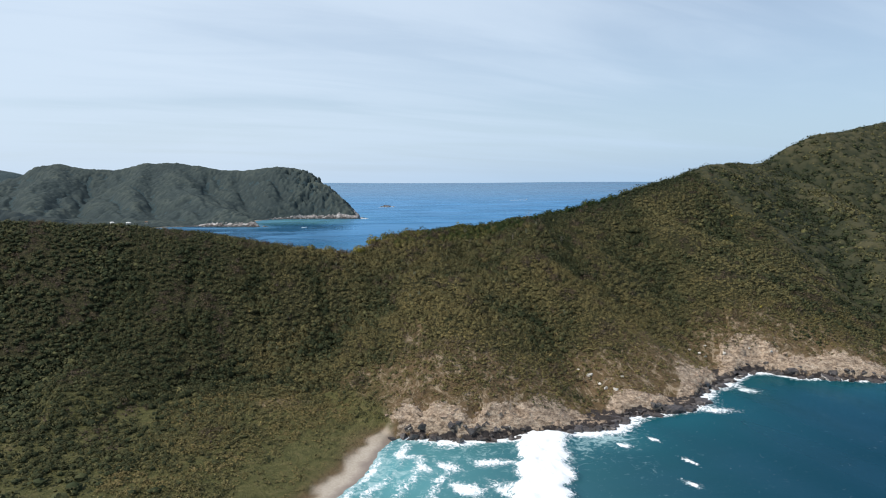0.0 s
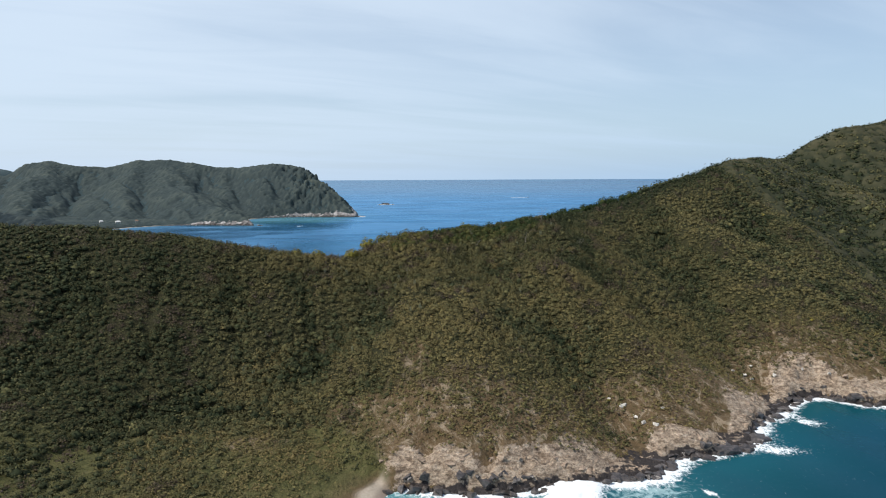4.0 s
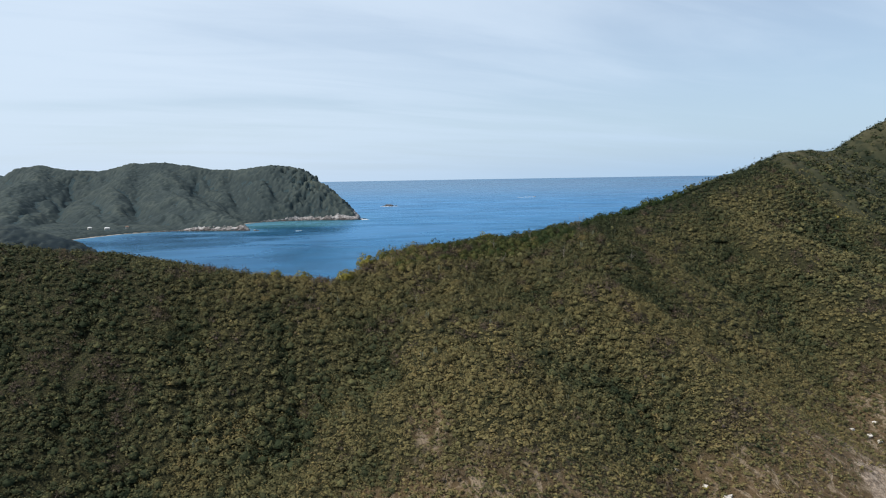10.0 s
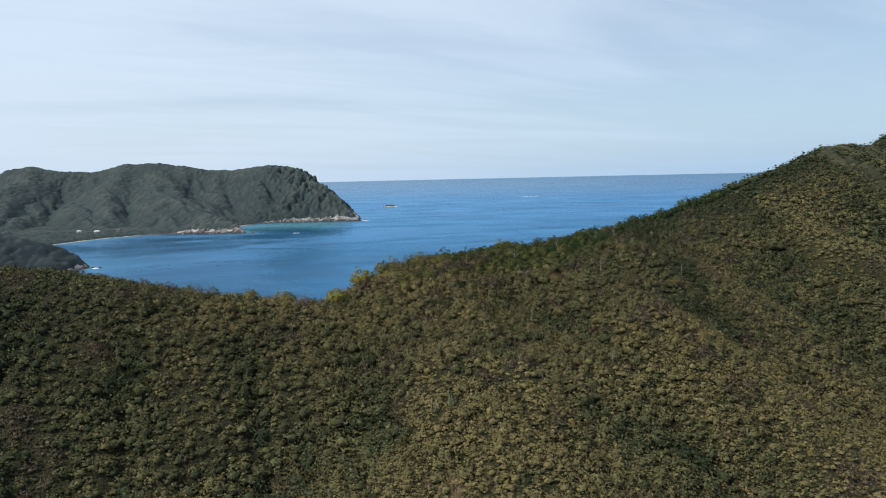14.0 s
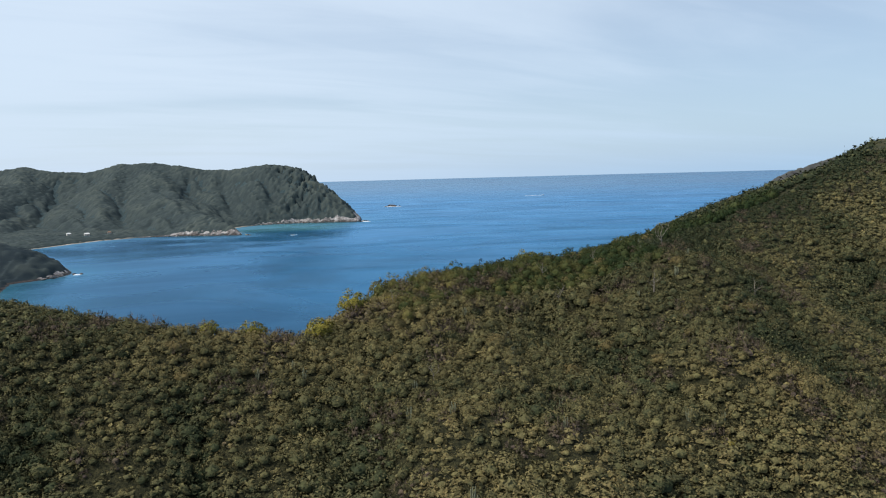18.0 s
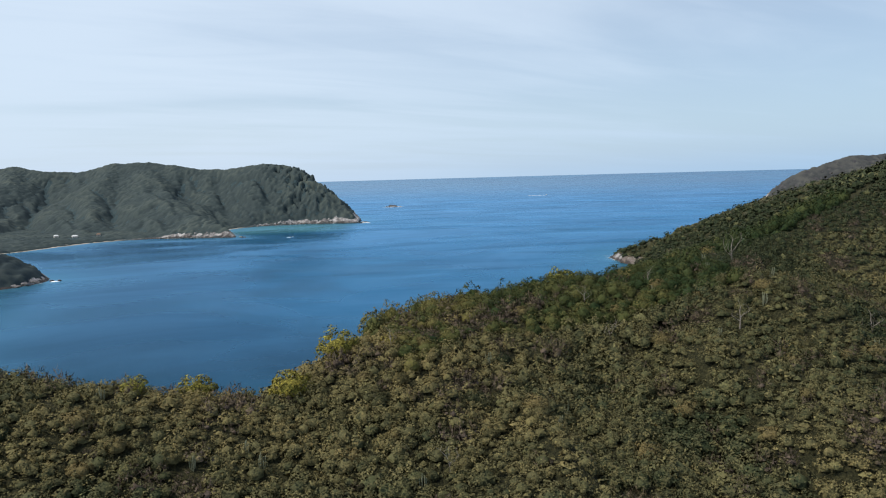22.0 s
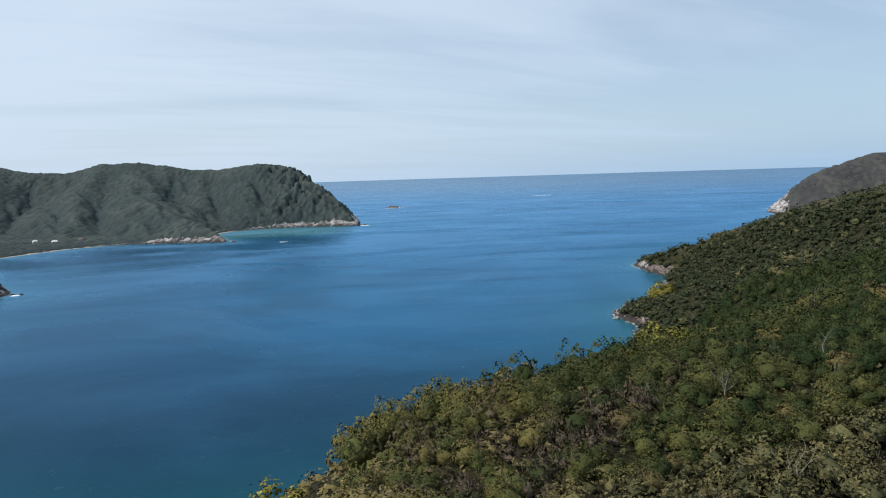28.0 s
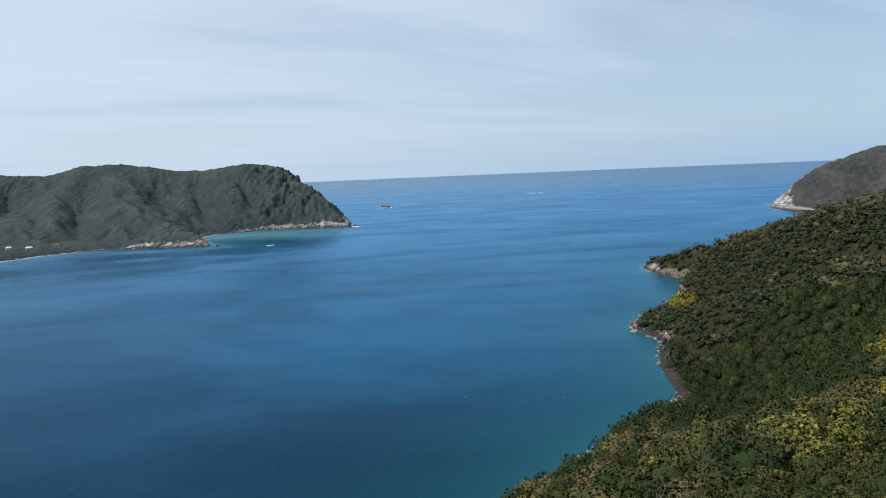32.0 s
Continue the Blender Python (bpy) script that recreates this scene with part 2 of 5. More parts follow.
def world_noise(nt, scale, detail=4, rough=0.55, stretch=None, distortion=0.0):
    g = nt.nodes.new("ShaderNodeNewGeometry")
    n = node(nt, "TexNoise", Scale=scale, Detail=detail, Roughness=rough, Distortion=distortion)
    src = g.outputs["Position"]
    if stretch:
        m = nt.nodes.new("ShaderNodeMapping")
        m.inputs["Scale"].default_value = stretch
        nt.links.new(src, m.inputs[0])
        src = m.outputs[0]
    nt.links.new(src, n.inputs["Vector"])
    return n.outputs["Fac"]


def remap(nt, value, a, b, c=0.0, d=1.0):
    n = node(nt, "MapRange", From_Min=a, From_Max=b, To_Min=c, To_Max=d)
    n.interpolation_type = "SMOOTHSTEP"
    nt.links.new(value, n.inputs["Value"])
    return n.outputs[0]


def attr(nt, name):
    n = nt.nodes.new("ShaderNodeAttribute")
    n.attribute_name = name
    return n.outputs["Fac"]


def bump(nt, b, height, strength, distance, fade=None):
    n = node(nt, "Bump", Strength=strength, Distance=distance)
    if fade:
        nt.links.new(fade, n.inputs["Strength"])
    nt.links.new(height, n.inputs["Height"])
    nt.links.new(n.outputs[0], b.inputs["Normal"])


def leaf_material(name, from_object, stops, fleck, gain=1.0, contrast=1.0):
    m, nt, b = material(name, 0.75, 0.06)
    tint = nt.nodes.new("ShaderNodeObjectInfo").outputs["Random"] if from_object else attr(nt, "tint")
    col = ramp(nt, tint, stops)
    isl = nt.nodes.new("ShaderNodeNewGeometry").outputs["Random Per Island"]
    low, high = 1 - 0.45 * contrast, 1 + 0.6 * contrast
    col = mixc(nt, 1.0, col, ramp(nt, isl, [(0.0, (low, low, low * 0.9)), (0.55, (0.95, 0.97, 0.9)), (1.0, (high, high, high * 0.85))]), "MULTIPLY")
    col = mixc(nt, remap(nt, isl, 0.86, 1, 0.0, 0.4), col, fleck)
    # mottling paints dark leaf gaps and bright glints into the colour
    fine = world_noise(nt, 2.6, 4, 0.7)
    col = mixc(nt, 1.0, col, ramp(nt, fine, [(0.36, (gain * (1 - 0.7 * contrast),) * 3), (0.5, (0.95 * gain,) * 3), (0.64, (gain * (1 + 0.95 * contrast), gain * (1 + 0.92 * contrast), gain * (1 + 0.8 * contrast)))]), "MULTIPLY")
    nt.links.new(col, b.inputs["Base Color"])
    return m


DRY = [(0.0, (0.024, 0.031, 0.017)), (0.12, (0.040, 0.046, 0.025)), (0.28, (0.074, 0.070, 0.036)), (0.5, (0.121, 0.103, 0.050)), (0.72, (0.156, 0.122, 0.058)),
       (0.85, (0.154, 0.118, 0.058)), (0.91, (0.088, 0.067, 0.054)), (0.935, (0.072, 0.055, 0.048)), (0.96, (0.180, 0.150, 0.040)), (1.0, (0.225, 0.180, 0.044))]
# both far palettes have the blue of distance haze put into their colours
HAZED_WOOD = [(0.0, (0.022, 0.034, 0.045)), (0.35, (0.035, 0.049, 0.058)), (0.7, (0.056, 0.070, 0.074)), (1.0, (0.086, 0.098, 0.092))]
HAZED_CAPE = [(0.0, (0.030, 0.033, 0.039)), (0.5, (0.049, 0.051, 0.057)), (1.0, (0.076, 0.075, 0.077))]
LEAF = leaf_material("leaves", False, DRY, (0.170, 0.155, 0.068), 1.24, 0.30)
LEAF_OB = leaf_material("tree_leaves", True, DRY[:5], (0.150, 0.145, 0.055), 1.0, 0.22)
BAYWOOD = [(0.0, (0.026, 0.042, 0.017)), (0.32, (0.056, 0.066, 0.025)), (0.55, (0.094, 0.093, 0.035)), (0.78, (0.150, 0.130, 0.046)), (0.88, (0.165, 0.135, 0.062)), (1.0, (0.13, 0.105, 0.062))]
LEAF_BAY = leaf_material("bay_tree_leaves", True, BAYWOOD, (0.11, 0.12, 0.045), 0.95, 0.2)
LEAF_SIDE = leaf_material("bay_slope_leaves", False, BAYWOOD, (0.11, 0.12, 0.045), 0.95, 0.2)
LEAF_CAPE = leaf_material("cape_scrub", False, HAZED_CAPE, (0.12, 0.11, 0.10), 1.0, 0.3)
# dark colours make up for the self-shading that the smooth sheet lacks
LEAF_RIDGE = leaf_material("ridge_woods", False, [(0.0, (0.022, 0.028, 0.019)), (0.5, (0.046, 0.047, 0.029)), (1.0, (0.080, 0.072, 0.044))], (0.05, 0.05, 0.03), 1.0, 0.1)
LEAF_HAZED = leaf_material("hazed_woods", False, HAZED_WOOD, (0.07, 0.085, 0.075), 1.0, 0.2)


def plain(name, col, var, scale, rough=0.8, spec=0.3, bumped=0.0):
    m, nt, b = material(name, rough, spec)
    n = world_noise(nt, scale, 6, 0.6)
    nt.links.new(mixc(nt, remap(nt, n, 0.3, 0.7), col, var), b.inputs["Base Color"])
    if bumped:
        bump(nt, b, n, 0.6, bumped)
    return m


BARK = plain("bark", (0.16, 0.13, 0.10), (0.28, 0.25, 0.21), 3.0)
DEADWOOD = plain("dead_wood", (0.27, 0.235, 0.195), (0.17, 0.145, 0.12), 2.0)


def ground_material():
    m, nt, b = material("dry_ground", 0.9, 0.2)
    soil = ramp(nt, world_noise(nt, 0.09, 9, 0.72), [(0.28, (0.070, 0.066, 0.028)), (0.43, (0.130, 0.100, 0.046)), (0.56, (0.210, 0.140, 0.075)), (0.72, (0.100, 0.095, 0.040))])
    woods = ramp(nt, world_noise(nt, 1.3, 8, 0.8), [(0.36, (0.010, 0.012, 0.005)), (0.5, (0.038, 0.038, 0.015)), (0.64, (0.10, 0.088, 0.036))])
    grass = ramp(nt, world_noise(nt, 0.25, 6, 0.65), [(0.3, (0.060, 0.066, 0.022)), (0.5, (0.115, 0.112, 0.040)), (0.7, (0.170, 0.148, 0.062))])
    rock = ramp(nt, world_noise(nt, 0.33, 10, 0.7, (1, 1, 2.2)), [(0.28, (0.095, 0.068, 0.050)), (0.40, (0.25, 0.182, 0.128)), (0.52, (0.51, 0.395, 0.29)), (0.7, (0.66, 0.55, 0.43))])
    sand = ramp(nt, world_noise(nt, 1.2, 5), [(0.3, (0.38, 0.325, 0.26)), (0.7, (0.48, 0.42, 0.345))])
    sand = mixc(nt, attr(nt, "wetsand"), sand, (0.25, 0.205, 0.175))
    wet = ramp(nt, world_noise(nt, 0.5, 8, 0.7), [(0.3, (0.026, 0.022, 0.022)), (0.7, (0.09, 0.076, 0.070))])
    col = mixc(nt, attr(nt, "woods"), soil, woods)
    # ground across the bay, tinted with the same haze blue
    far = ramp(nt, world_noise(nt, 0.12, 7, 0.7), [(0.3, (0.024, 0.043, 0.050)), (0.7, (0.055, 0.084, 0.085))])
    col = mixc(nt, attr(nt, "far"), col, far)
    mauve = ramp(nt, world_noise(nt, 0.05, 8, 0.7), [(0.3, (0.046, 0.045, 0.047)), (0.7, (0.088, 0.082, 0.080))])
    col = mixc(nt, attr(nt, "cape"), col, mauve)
    col = mixc(nt, attr(nt, "grass"), col, grass)
    edge = nt.nodes.new("ShaderNodeMath")
    edge.operation = "ADD"
    nt.links.new(attr(nt, "rock"), edge.inputs[0])
    nt.links.new(remap(nt, world_noise(nt, 0.28, 6, 0.7), 0.3, 0.7, -0.3, 0.3), edge.inputs[1])
    grey = ramp(nt, world_noise(nt, 0.5, 10, 0.75, (1, 1, 2.5)), [(0.3, (0.085, 0.072, 0.062)), (0.5, (0.22, 0.19, 0.16)), (0.7, (0.36, 0.31, 0.265))])
    rock = mixc(nt, remap(nt, world_noise(nt, 0.07, 4, 0.6), 0.58, 0.74, 0.0, 0.4), rock, grey)
    rock = mixc(nt, 1.0, rock, ramp(nt, world_noise(nt, 0.9, 9, 0.72, (1, 1, 2.0), 0.6), [(0.36, (0.42, 0.40, 0.38)), (0.5, (0.95, 0.95, 0.95)), (0.62, (1.3, 1.27, 1.22))]), "MULTIPLY")
    dusk = ramp(nt, world_noise(nt, 0.3, 10, 0.75, (1, 1, 2.5)), [(0.32, (0.065, 0.052, 0.046)), (0.5, (0.15, 0.122, 0.106)), (0.66, (0.30, 0.265, 0.24))])
    rock = mixc(nt, attr(nt, "bayside"), rock, dusk)
    pale = ramp(nt, world_noise(nt, 0.09, 8, 0.75, (1, 1, 0.3)), [(0.38, (0.085, 0.082, 0.082)), (0.49, (0.25, 0.235, 0.225)), (0.60, (0.60, 0.57, 0.545))])
    rock = mixc(nt, attr(nt, "pale"), rock, pale)
    brown = ramp(nt, world_noise(nt, 0.2, 8, 0.7), [(0.3, (0.088, 0.062, 0.030)), (0.5, (0.155, 0.103, 0.054)), (0.7, (0.23, 0.155, 0.090))])
    col = mixc(nt, remap(nt, attr(nt, "dry"), 0.0, 1.0, 0.0, 0.75), col, brown)
    veins = remap(nt, world_noise(nt, 0.14, 9, 0.78, (1.3, 0.7, 1), 1.4), 0.49, 0.60, 0.0, 0.85)
    dry = attr(nt, "dry")
    vd = nt.nodes.new("ShaderNodeMath")
    vd.operation = "MULTIPLY"
    nt.links.new(veins, vd.inputs[0])
    nt.links.new(dry, vd.inputs[1])
    col = mixc(nt, vd.outputs[0], col, (0.42, 0.33, 0.225))
    col = mixc(nt, remap(nt, edge.outputs[0], 0.4, 0.6), col, rock)
    col = mixc(nt, attr(nt, "sand"), col, sand)
    tide = nt.nodes.new("ShaderNodeMath")
    tide.operation = "ADD"
    nt.links.new(attr(nt, "tide"), tide.inputs[0])
    nt.links.new(remap(nt, world_noise(nt, 0.3, 5, 0.6), 0.3, 0.7, -0.35, 0.35), tide.inputs[1])
    col = mixc(nt, remap(nt, tide.outputs[0], 0.4, 0.65), col, wet)
    nt.links.new(col, b.inputs["Base Color"])
    bump(nt, b, world_noise(nt, 0.45, 10, 0.75), 1.0, 2.2, remap(nt, attr(nt, "sand"), 0, 1, 1.0, 0.08))
    return m


GROUND = ground_material()


def sea_material():
    m, nt, b = material("sea_water", 0.22, 0.5)
    patches = world_noise(nt, 0.0042, 5, 0.6, (0.8, 1.2, 1), 1.6)
    streaks = world_noise(nt, 0.0045, 5, 0.55, (0.6, 1.0, 1), 1.2)
    # darker patches stand partly for cloud shadows, put into the water colour
    deep = ramp(nt, patches, [(0.34, (0.0004, 0.007, 0.019)), (0.48, (0.0007, 0.012, 0.030)), (0.62, (0.0015, 0.022, 0.048))])
    deep = mixc(nt, remap(nt, streaks, 0.58, 0.70, 0.0, 0.4), deep, (0.001, 0.018, 0.050))
    # reflected brightness of the middle bay, put into the water colour
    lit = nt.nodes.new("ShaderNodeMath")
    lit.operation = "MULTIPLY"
    nt.links.new(attr(nt, "mid_bay_shine"), lit.inputs[0])
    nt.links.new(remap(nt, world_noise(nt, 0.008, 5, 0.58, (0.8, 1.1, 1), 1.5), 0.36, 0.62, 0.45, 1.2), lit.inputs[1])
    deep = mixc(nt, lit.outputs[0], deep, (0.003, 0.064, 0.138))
    col = mixc(nt, attr(nt, "shallow"), deep, (0.002, 0.062, 0.076))
    col = mixc(nt, attr(nt, "murk"), col, (0.11, 0.30, 0.31))
    foam_n = world_noise(nt, 0.55, 10, 0.74, (1.3, 0.9, 1), 0.9)
    f = nt.nodes.new("ShaderNodeMath")
    f.operation = "ADD"
    nt.links.new(attr(nt, "foam"), f.inputs[0])
    nt.links.new(remap(nt, foam_n, 0.25, 0.75, -0.5, 0.5), f.inputs[1])
    foam = remap(nt, f.outputs[0], 0.34, 0.80)
    lace_n = world_noise(nt, 0.3, 8, 0.68, (1, 1, 1), 1.2)
    fr = nt.nodes.new("ShaderNodeMath")
    fr.operation = "ADD"
    nt.links.new(attr(nt, "froth"), fr.inputs[0])
    nt.links.new(remap(nt, lace_n, 0.25, 0.75, -0.5, 0.5), fr.inputs[1])
    col = mixc(nt, remap(nt, fr.outputs[0], 0.34, 0.95, 0.0, 0.72), col, (0.42, 0.58, 0.58))
    gust = world_noise(nt, 0.005, 4, 0.55, (0.8, 1.1, 1), 0.8)
    ripple = world_noise(nt, 0.35, 6, 0.65, (0.7, 1.6, 1), 0.3)
    wave = node(nt, "Bump", Strength=0.16, Distance=0.8)
    nt.links.new(ripple, wave.inputs["Height"])
    body, gloss, fres = nt.nodes.new("ShaderNodeBsdfDiffuse"), nt.nodes.new("ShaderNodeBsdfGlossy"), node(nt, "Fresnel", IOR=1.33)
    nt.links.new(mixc(nt, foam, col, (0.82, 0.85, 0.86)), body.inputs["Color"])
    # far out the gloss colour pales: distance haze put into the colour
    nt.links.new(mixc(nt, attr(nt, "far_haze"), (0.36, 0.68, 0.98), (0.60, 0.81, 0.98)), gloss.inputs["Color"])
    nt.links.new(remap(nt, gust, 0.35, 0.65, 0.18, 0.34), gloss.inputs["Roughness"])
    for n in (body, gloss):
        nt.links.new(wave.outputs[0], n.inputs["Normal"])
    share = nt.nodes.new("ShaderNodeMath")
    share.operation = "MULTIPLY"
    nt.links.new(fres.outputs[0], share.inputs[0])
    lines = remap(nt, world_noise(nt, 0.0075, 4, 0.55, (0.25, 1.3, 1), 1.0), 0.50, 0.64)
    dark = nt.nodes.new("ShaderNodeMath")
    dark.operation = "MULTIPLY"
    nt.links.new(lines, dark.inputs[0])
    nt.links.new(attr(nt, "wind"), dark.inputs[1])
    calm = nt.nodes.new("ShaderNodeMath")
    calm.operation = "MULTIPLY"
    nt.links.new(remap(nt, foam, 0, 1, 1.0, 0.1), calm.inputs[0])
    nt.links.new(mixc(nt, attr(nt, "far_haze"), mixc(nt, remap(nt, streaks, 0.56, 0.66), ramp(nt, patches, [(0.36, (0.84, 0.84, 0.84)), (0.5, (0.95, 0.95, 0.95)), (0.62, (1.08, 1.08, 1.08))]), (0.86, 0.86, 0.86)), (1.0, 1.0, 1.0)), calm.inputs[1])
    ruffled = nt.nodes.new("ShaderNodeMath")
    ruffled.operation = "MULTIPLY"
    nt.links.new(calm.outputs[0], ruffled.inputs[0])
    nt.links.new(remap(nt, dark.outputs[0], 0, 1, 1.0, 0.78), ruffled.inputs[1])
    nt.links.new(ruffled.outputs[0], share.inputs[1])
    mix = nt.nodes.new("ShaderNodeMixShader")
    nt.links.new(share.outputs[0], mix.inputs[0])
    nt.links.new(body.outputs[0], mix.inputs[1])
    nt.links.new(gloss.outputs[0], mix.inputs[2])
    nt.links.new(mix.outputs[0], nt.nodes["Material Output"].inputs["Surface"])
    nt.nodes.remove(b)
    return m


SEA = sea_material()


# ---- ground, one sheet ----
def grid_mesh(name, xs, ys, z):
    nx, ny = len(xs), len(ys)
    X, Y = np.meshgrid(xs, ys)
    me = bpy.data.meshes.new(name)
    me.vertices.add(nx * ny)
    me.vertices.foreach_set("co", np.stack([X, Y, z], -1).astype(np.float32).ravel())
    i = (np.arange(ny - 1)[:, None] * nx + np.arange(nx - 1)[None]).ravel()
    set_faces(me, np.stack([i, i + 1, i + 1 + nx, i + nx], -1))
    return me


def set_faces(me, faces, smooth=True):
    n, k = faces.shape
    me.loops.add(n * k)
    me.loops.foreach_set("vertex_index", faces.astype(np.int32).ravel())
    me.polygons.add(n)
    me.polygons.foreach_set("loop_start", (np.arange(n) * k).astype(np.int32))
    me.polygons.foreach_set("use_smooth", np.full(n, smooth))
    me.update(calc_edges=True)


def set_attr(me, name, values):
    me.attributes.new(name, "FLOAT", "POINT").data.foreach_set("value", np.asarray(values, np.float32).ravel())


def steps(*spans):
    return np.concatenate([np.arange(a, b, s) for a, b, s in spans])


def dry_patch(x, y):
    """Patches of brown dry grass at the foot of the slope, 0 to 1."""
    wob = 0.9 * (fbm(x / 7, y / 7, 3, 49) - 0.5)
    v = sum(np.exp(-(((x - a) / r) ** 2) - ((y - c) / q) ** 2) for a, c, r, q in ((-34, 288, 13, 11), (-3, 300, 12, 9), (16, 296, 11, 9), (26, 322, 8, 14)))
    return sm(v + wob, 0.35, 0.75)


# beach houses: place, width and length
HOUSES = [(-497, 1556, 5, 9), (-540, 1583, 4.5, 7), (-470, 1590, 4.5, 6.5)]


def wooded(x, y, z, d, rock):
    """How densely shrubs grow, 0 to 1."""
    front = (y < 420) & (x < 420) & (x > -20)
    tip = (x > -420) & (x < 30) & (y > 1490) & (y < 2050)
    bare = np.where(tip, 5 + (10 + 12 * sm(x, -100, -30)) * fbm(x / 30, y / 30, 3, 46) ** 1.2, np.where((x > 840) & (y > 1500) & (x < 1040), 18 + 40 * fbm(x / 40, y / 40, 3, 45), np.where(front, 9 + 36 * fbm(x / 35, y / 35, 3, 41), 3 + 6 * fbm(x / 14, y / 14, 3, 41))))
    w = sm(d + np.where(front, 20, 6) * (fbm(x / 16, y / 16, 3, 43) - 0.5), bare - 6, bare + np.where(front, 16, 2))
    flat = sm(z, 3.5, 9)
    meadow = np.where((y < 300) & (x < 12), sm(d + 16 * (fbm(x / 9, y / 9, 3, 47) - 0.5), 18, 52), 1)
    for hx, hy, _, _ in HOUSES:
        w = w * sm(np.hypot(x - hx - 4, (y - hy + 14) * 0.7), 9, 17)
    return w * np.where(front | (y < 300), flat, 1) * meadow * (1 - 0.5 * dry_patch(x, y))


def build_ground():
    xs = steps((-2900, -1400, 150), (-1400, -360, 14), (-360, -60, 5), (-60, 0, 2.5), (0, 270, 1.6), (270, 300, 2.5), (300, 520, 5), (520, 900, 10), (900, 1260, 9), (1260, 1500, 18), (1500, 2701, 150))
    ys = steps((-600, -160, 40), (-160, 130, 12), (130, 200, 6), (200, 246, 2.5), (246, 345, 1.6), (345, 350, 2.5), (350, 620, 4), (620, 1060, 6), (1060, 1490, 14), (1490, 1570, 5), (1570, 1780, 12), (1780, 1900, 5), (1900, 2400, 14), (2400, 3401, 100))
    X, Y = np.meshgrid(xs, ys)
    z, d, rock = land(X, Y)
    me = grid_mesh("ground", xs, ys, z)
    w = wooded(X, Y, z, d, rock)
    gy, gx = np.gradient(z, ys, xs)
    steep = np.hypot(gx, gy)
    onland = d > 0
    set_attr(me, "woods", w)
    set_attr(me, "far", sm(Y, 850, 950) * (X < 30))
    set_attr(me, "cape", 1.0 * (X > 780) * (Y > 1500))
    set_attr(me, "grass", onland * sm(z, 1.5, 3) * (1 - sm(z, 10, 18)) * (Y < 300) * (X < 12))
    front = (Y < 420) & (X > -20) & (X < 500)
    reach = np.where(front, 5 + 19 * fbm(X / 20, Y / 20, 3, 51) ** 1.3, 3.5 + 4 * fbm(X / 14, Y / 14, 3, 53))
    tip = (X > -420) & (X < 30) & (Y > 1490) & (Y < 2050)
    reach = np.where(tip, 4 + (7 + 10 * sm(X, -100, -30)) * fbm(X / 30, Y / 30, 3, 46) ** 1.2, reach)
    cape = (X > 840) & (Y > 1500) & (X < 1040)
    set_attr(me, "rock", onland * np.clip(rock, 0, 1) * np.maximum(1 - sm(d, reach * 0.6, reach * 1.5), cape * (1 - sm(d, 24, 52))))
    set_attr(me, "dry", onland * np.maximum(front * sm(rock, 0.3, 0.9) * (1 - sm(d, 26, 60)), 0.8 * (Y < 400) * dry_patch(X, Y)))
    set_attr(me, "bayside", 0.9 * sm(Y, 460, 600))
    set_attr(me, "pale", onland * np.maximum(0.8 * (Y > 1000) * (X < 400), np.maximum(cape * 1.0, 0.85 * tip * np.maximum(sm(X, -110, -50), sm(fbm(X / 22, Y / 22, 2, 55), 0.45, 0.6)))))
    set_attr(me, "sand", np.clip(1 - 3 * rock, 0, 1) * (1 - sm(d + 5 * (fbm(X / 5, Y / 5, 2, 57) - 0.5), np.where(Y > 900, 12, 6), np.where(Y > 900, 17, 9))))
    set_attr(me, "wetsand", (Y < 900) * 1.0 - sm(d + 2.5 * (fbm(X / 6, Y / 6, 2, 59) - 0.5), 1.5, 4.0) * (Y < 900))
    set_attr(me, "tide", np.clip(rock, 0, 1) * sm(3.6 - z, 0, 3.0))
    me.materials.append(GROUND)
    tagged(new("ground", me), "brown dry scrub hillsides with rocky shores and beaches", "hillside", kind="structure")


# ---- sea, one sheet to the horizon ----
SURF = (66.0, 236.0)


def sea_height(x, y):
    r = np.hypot(x - 10, y - 50)
    return np.where(r > 2700, 72 * ((r - 2700) / 2200) ** 2, 0.0)


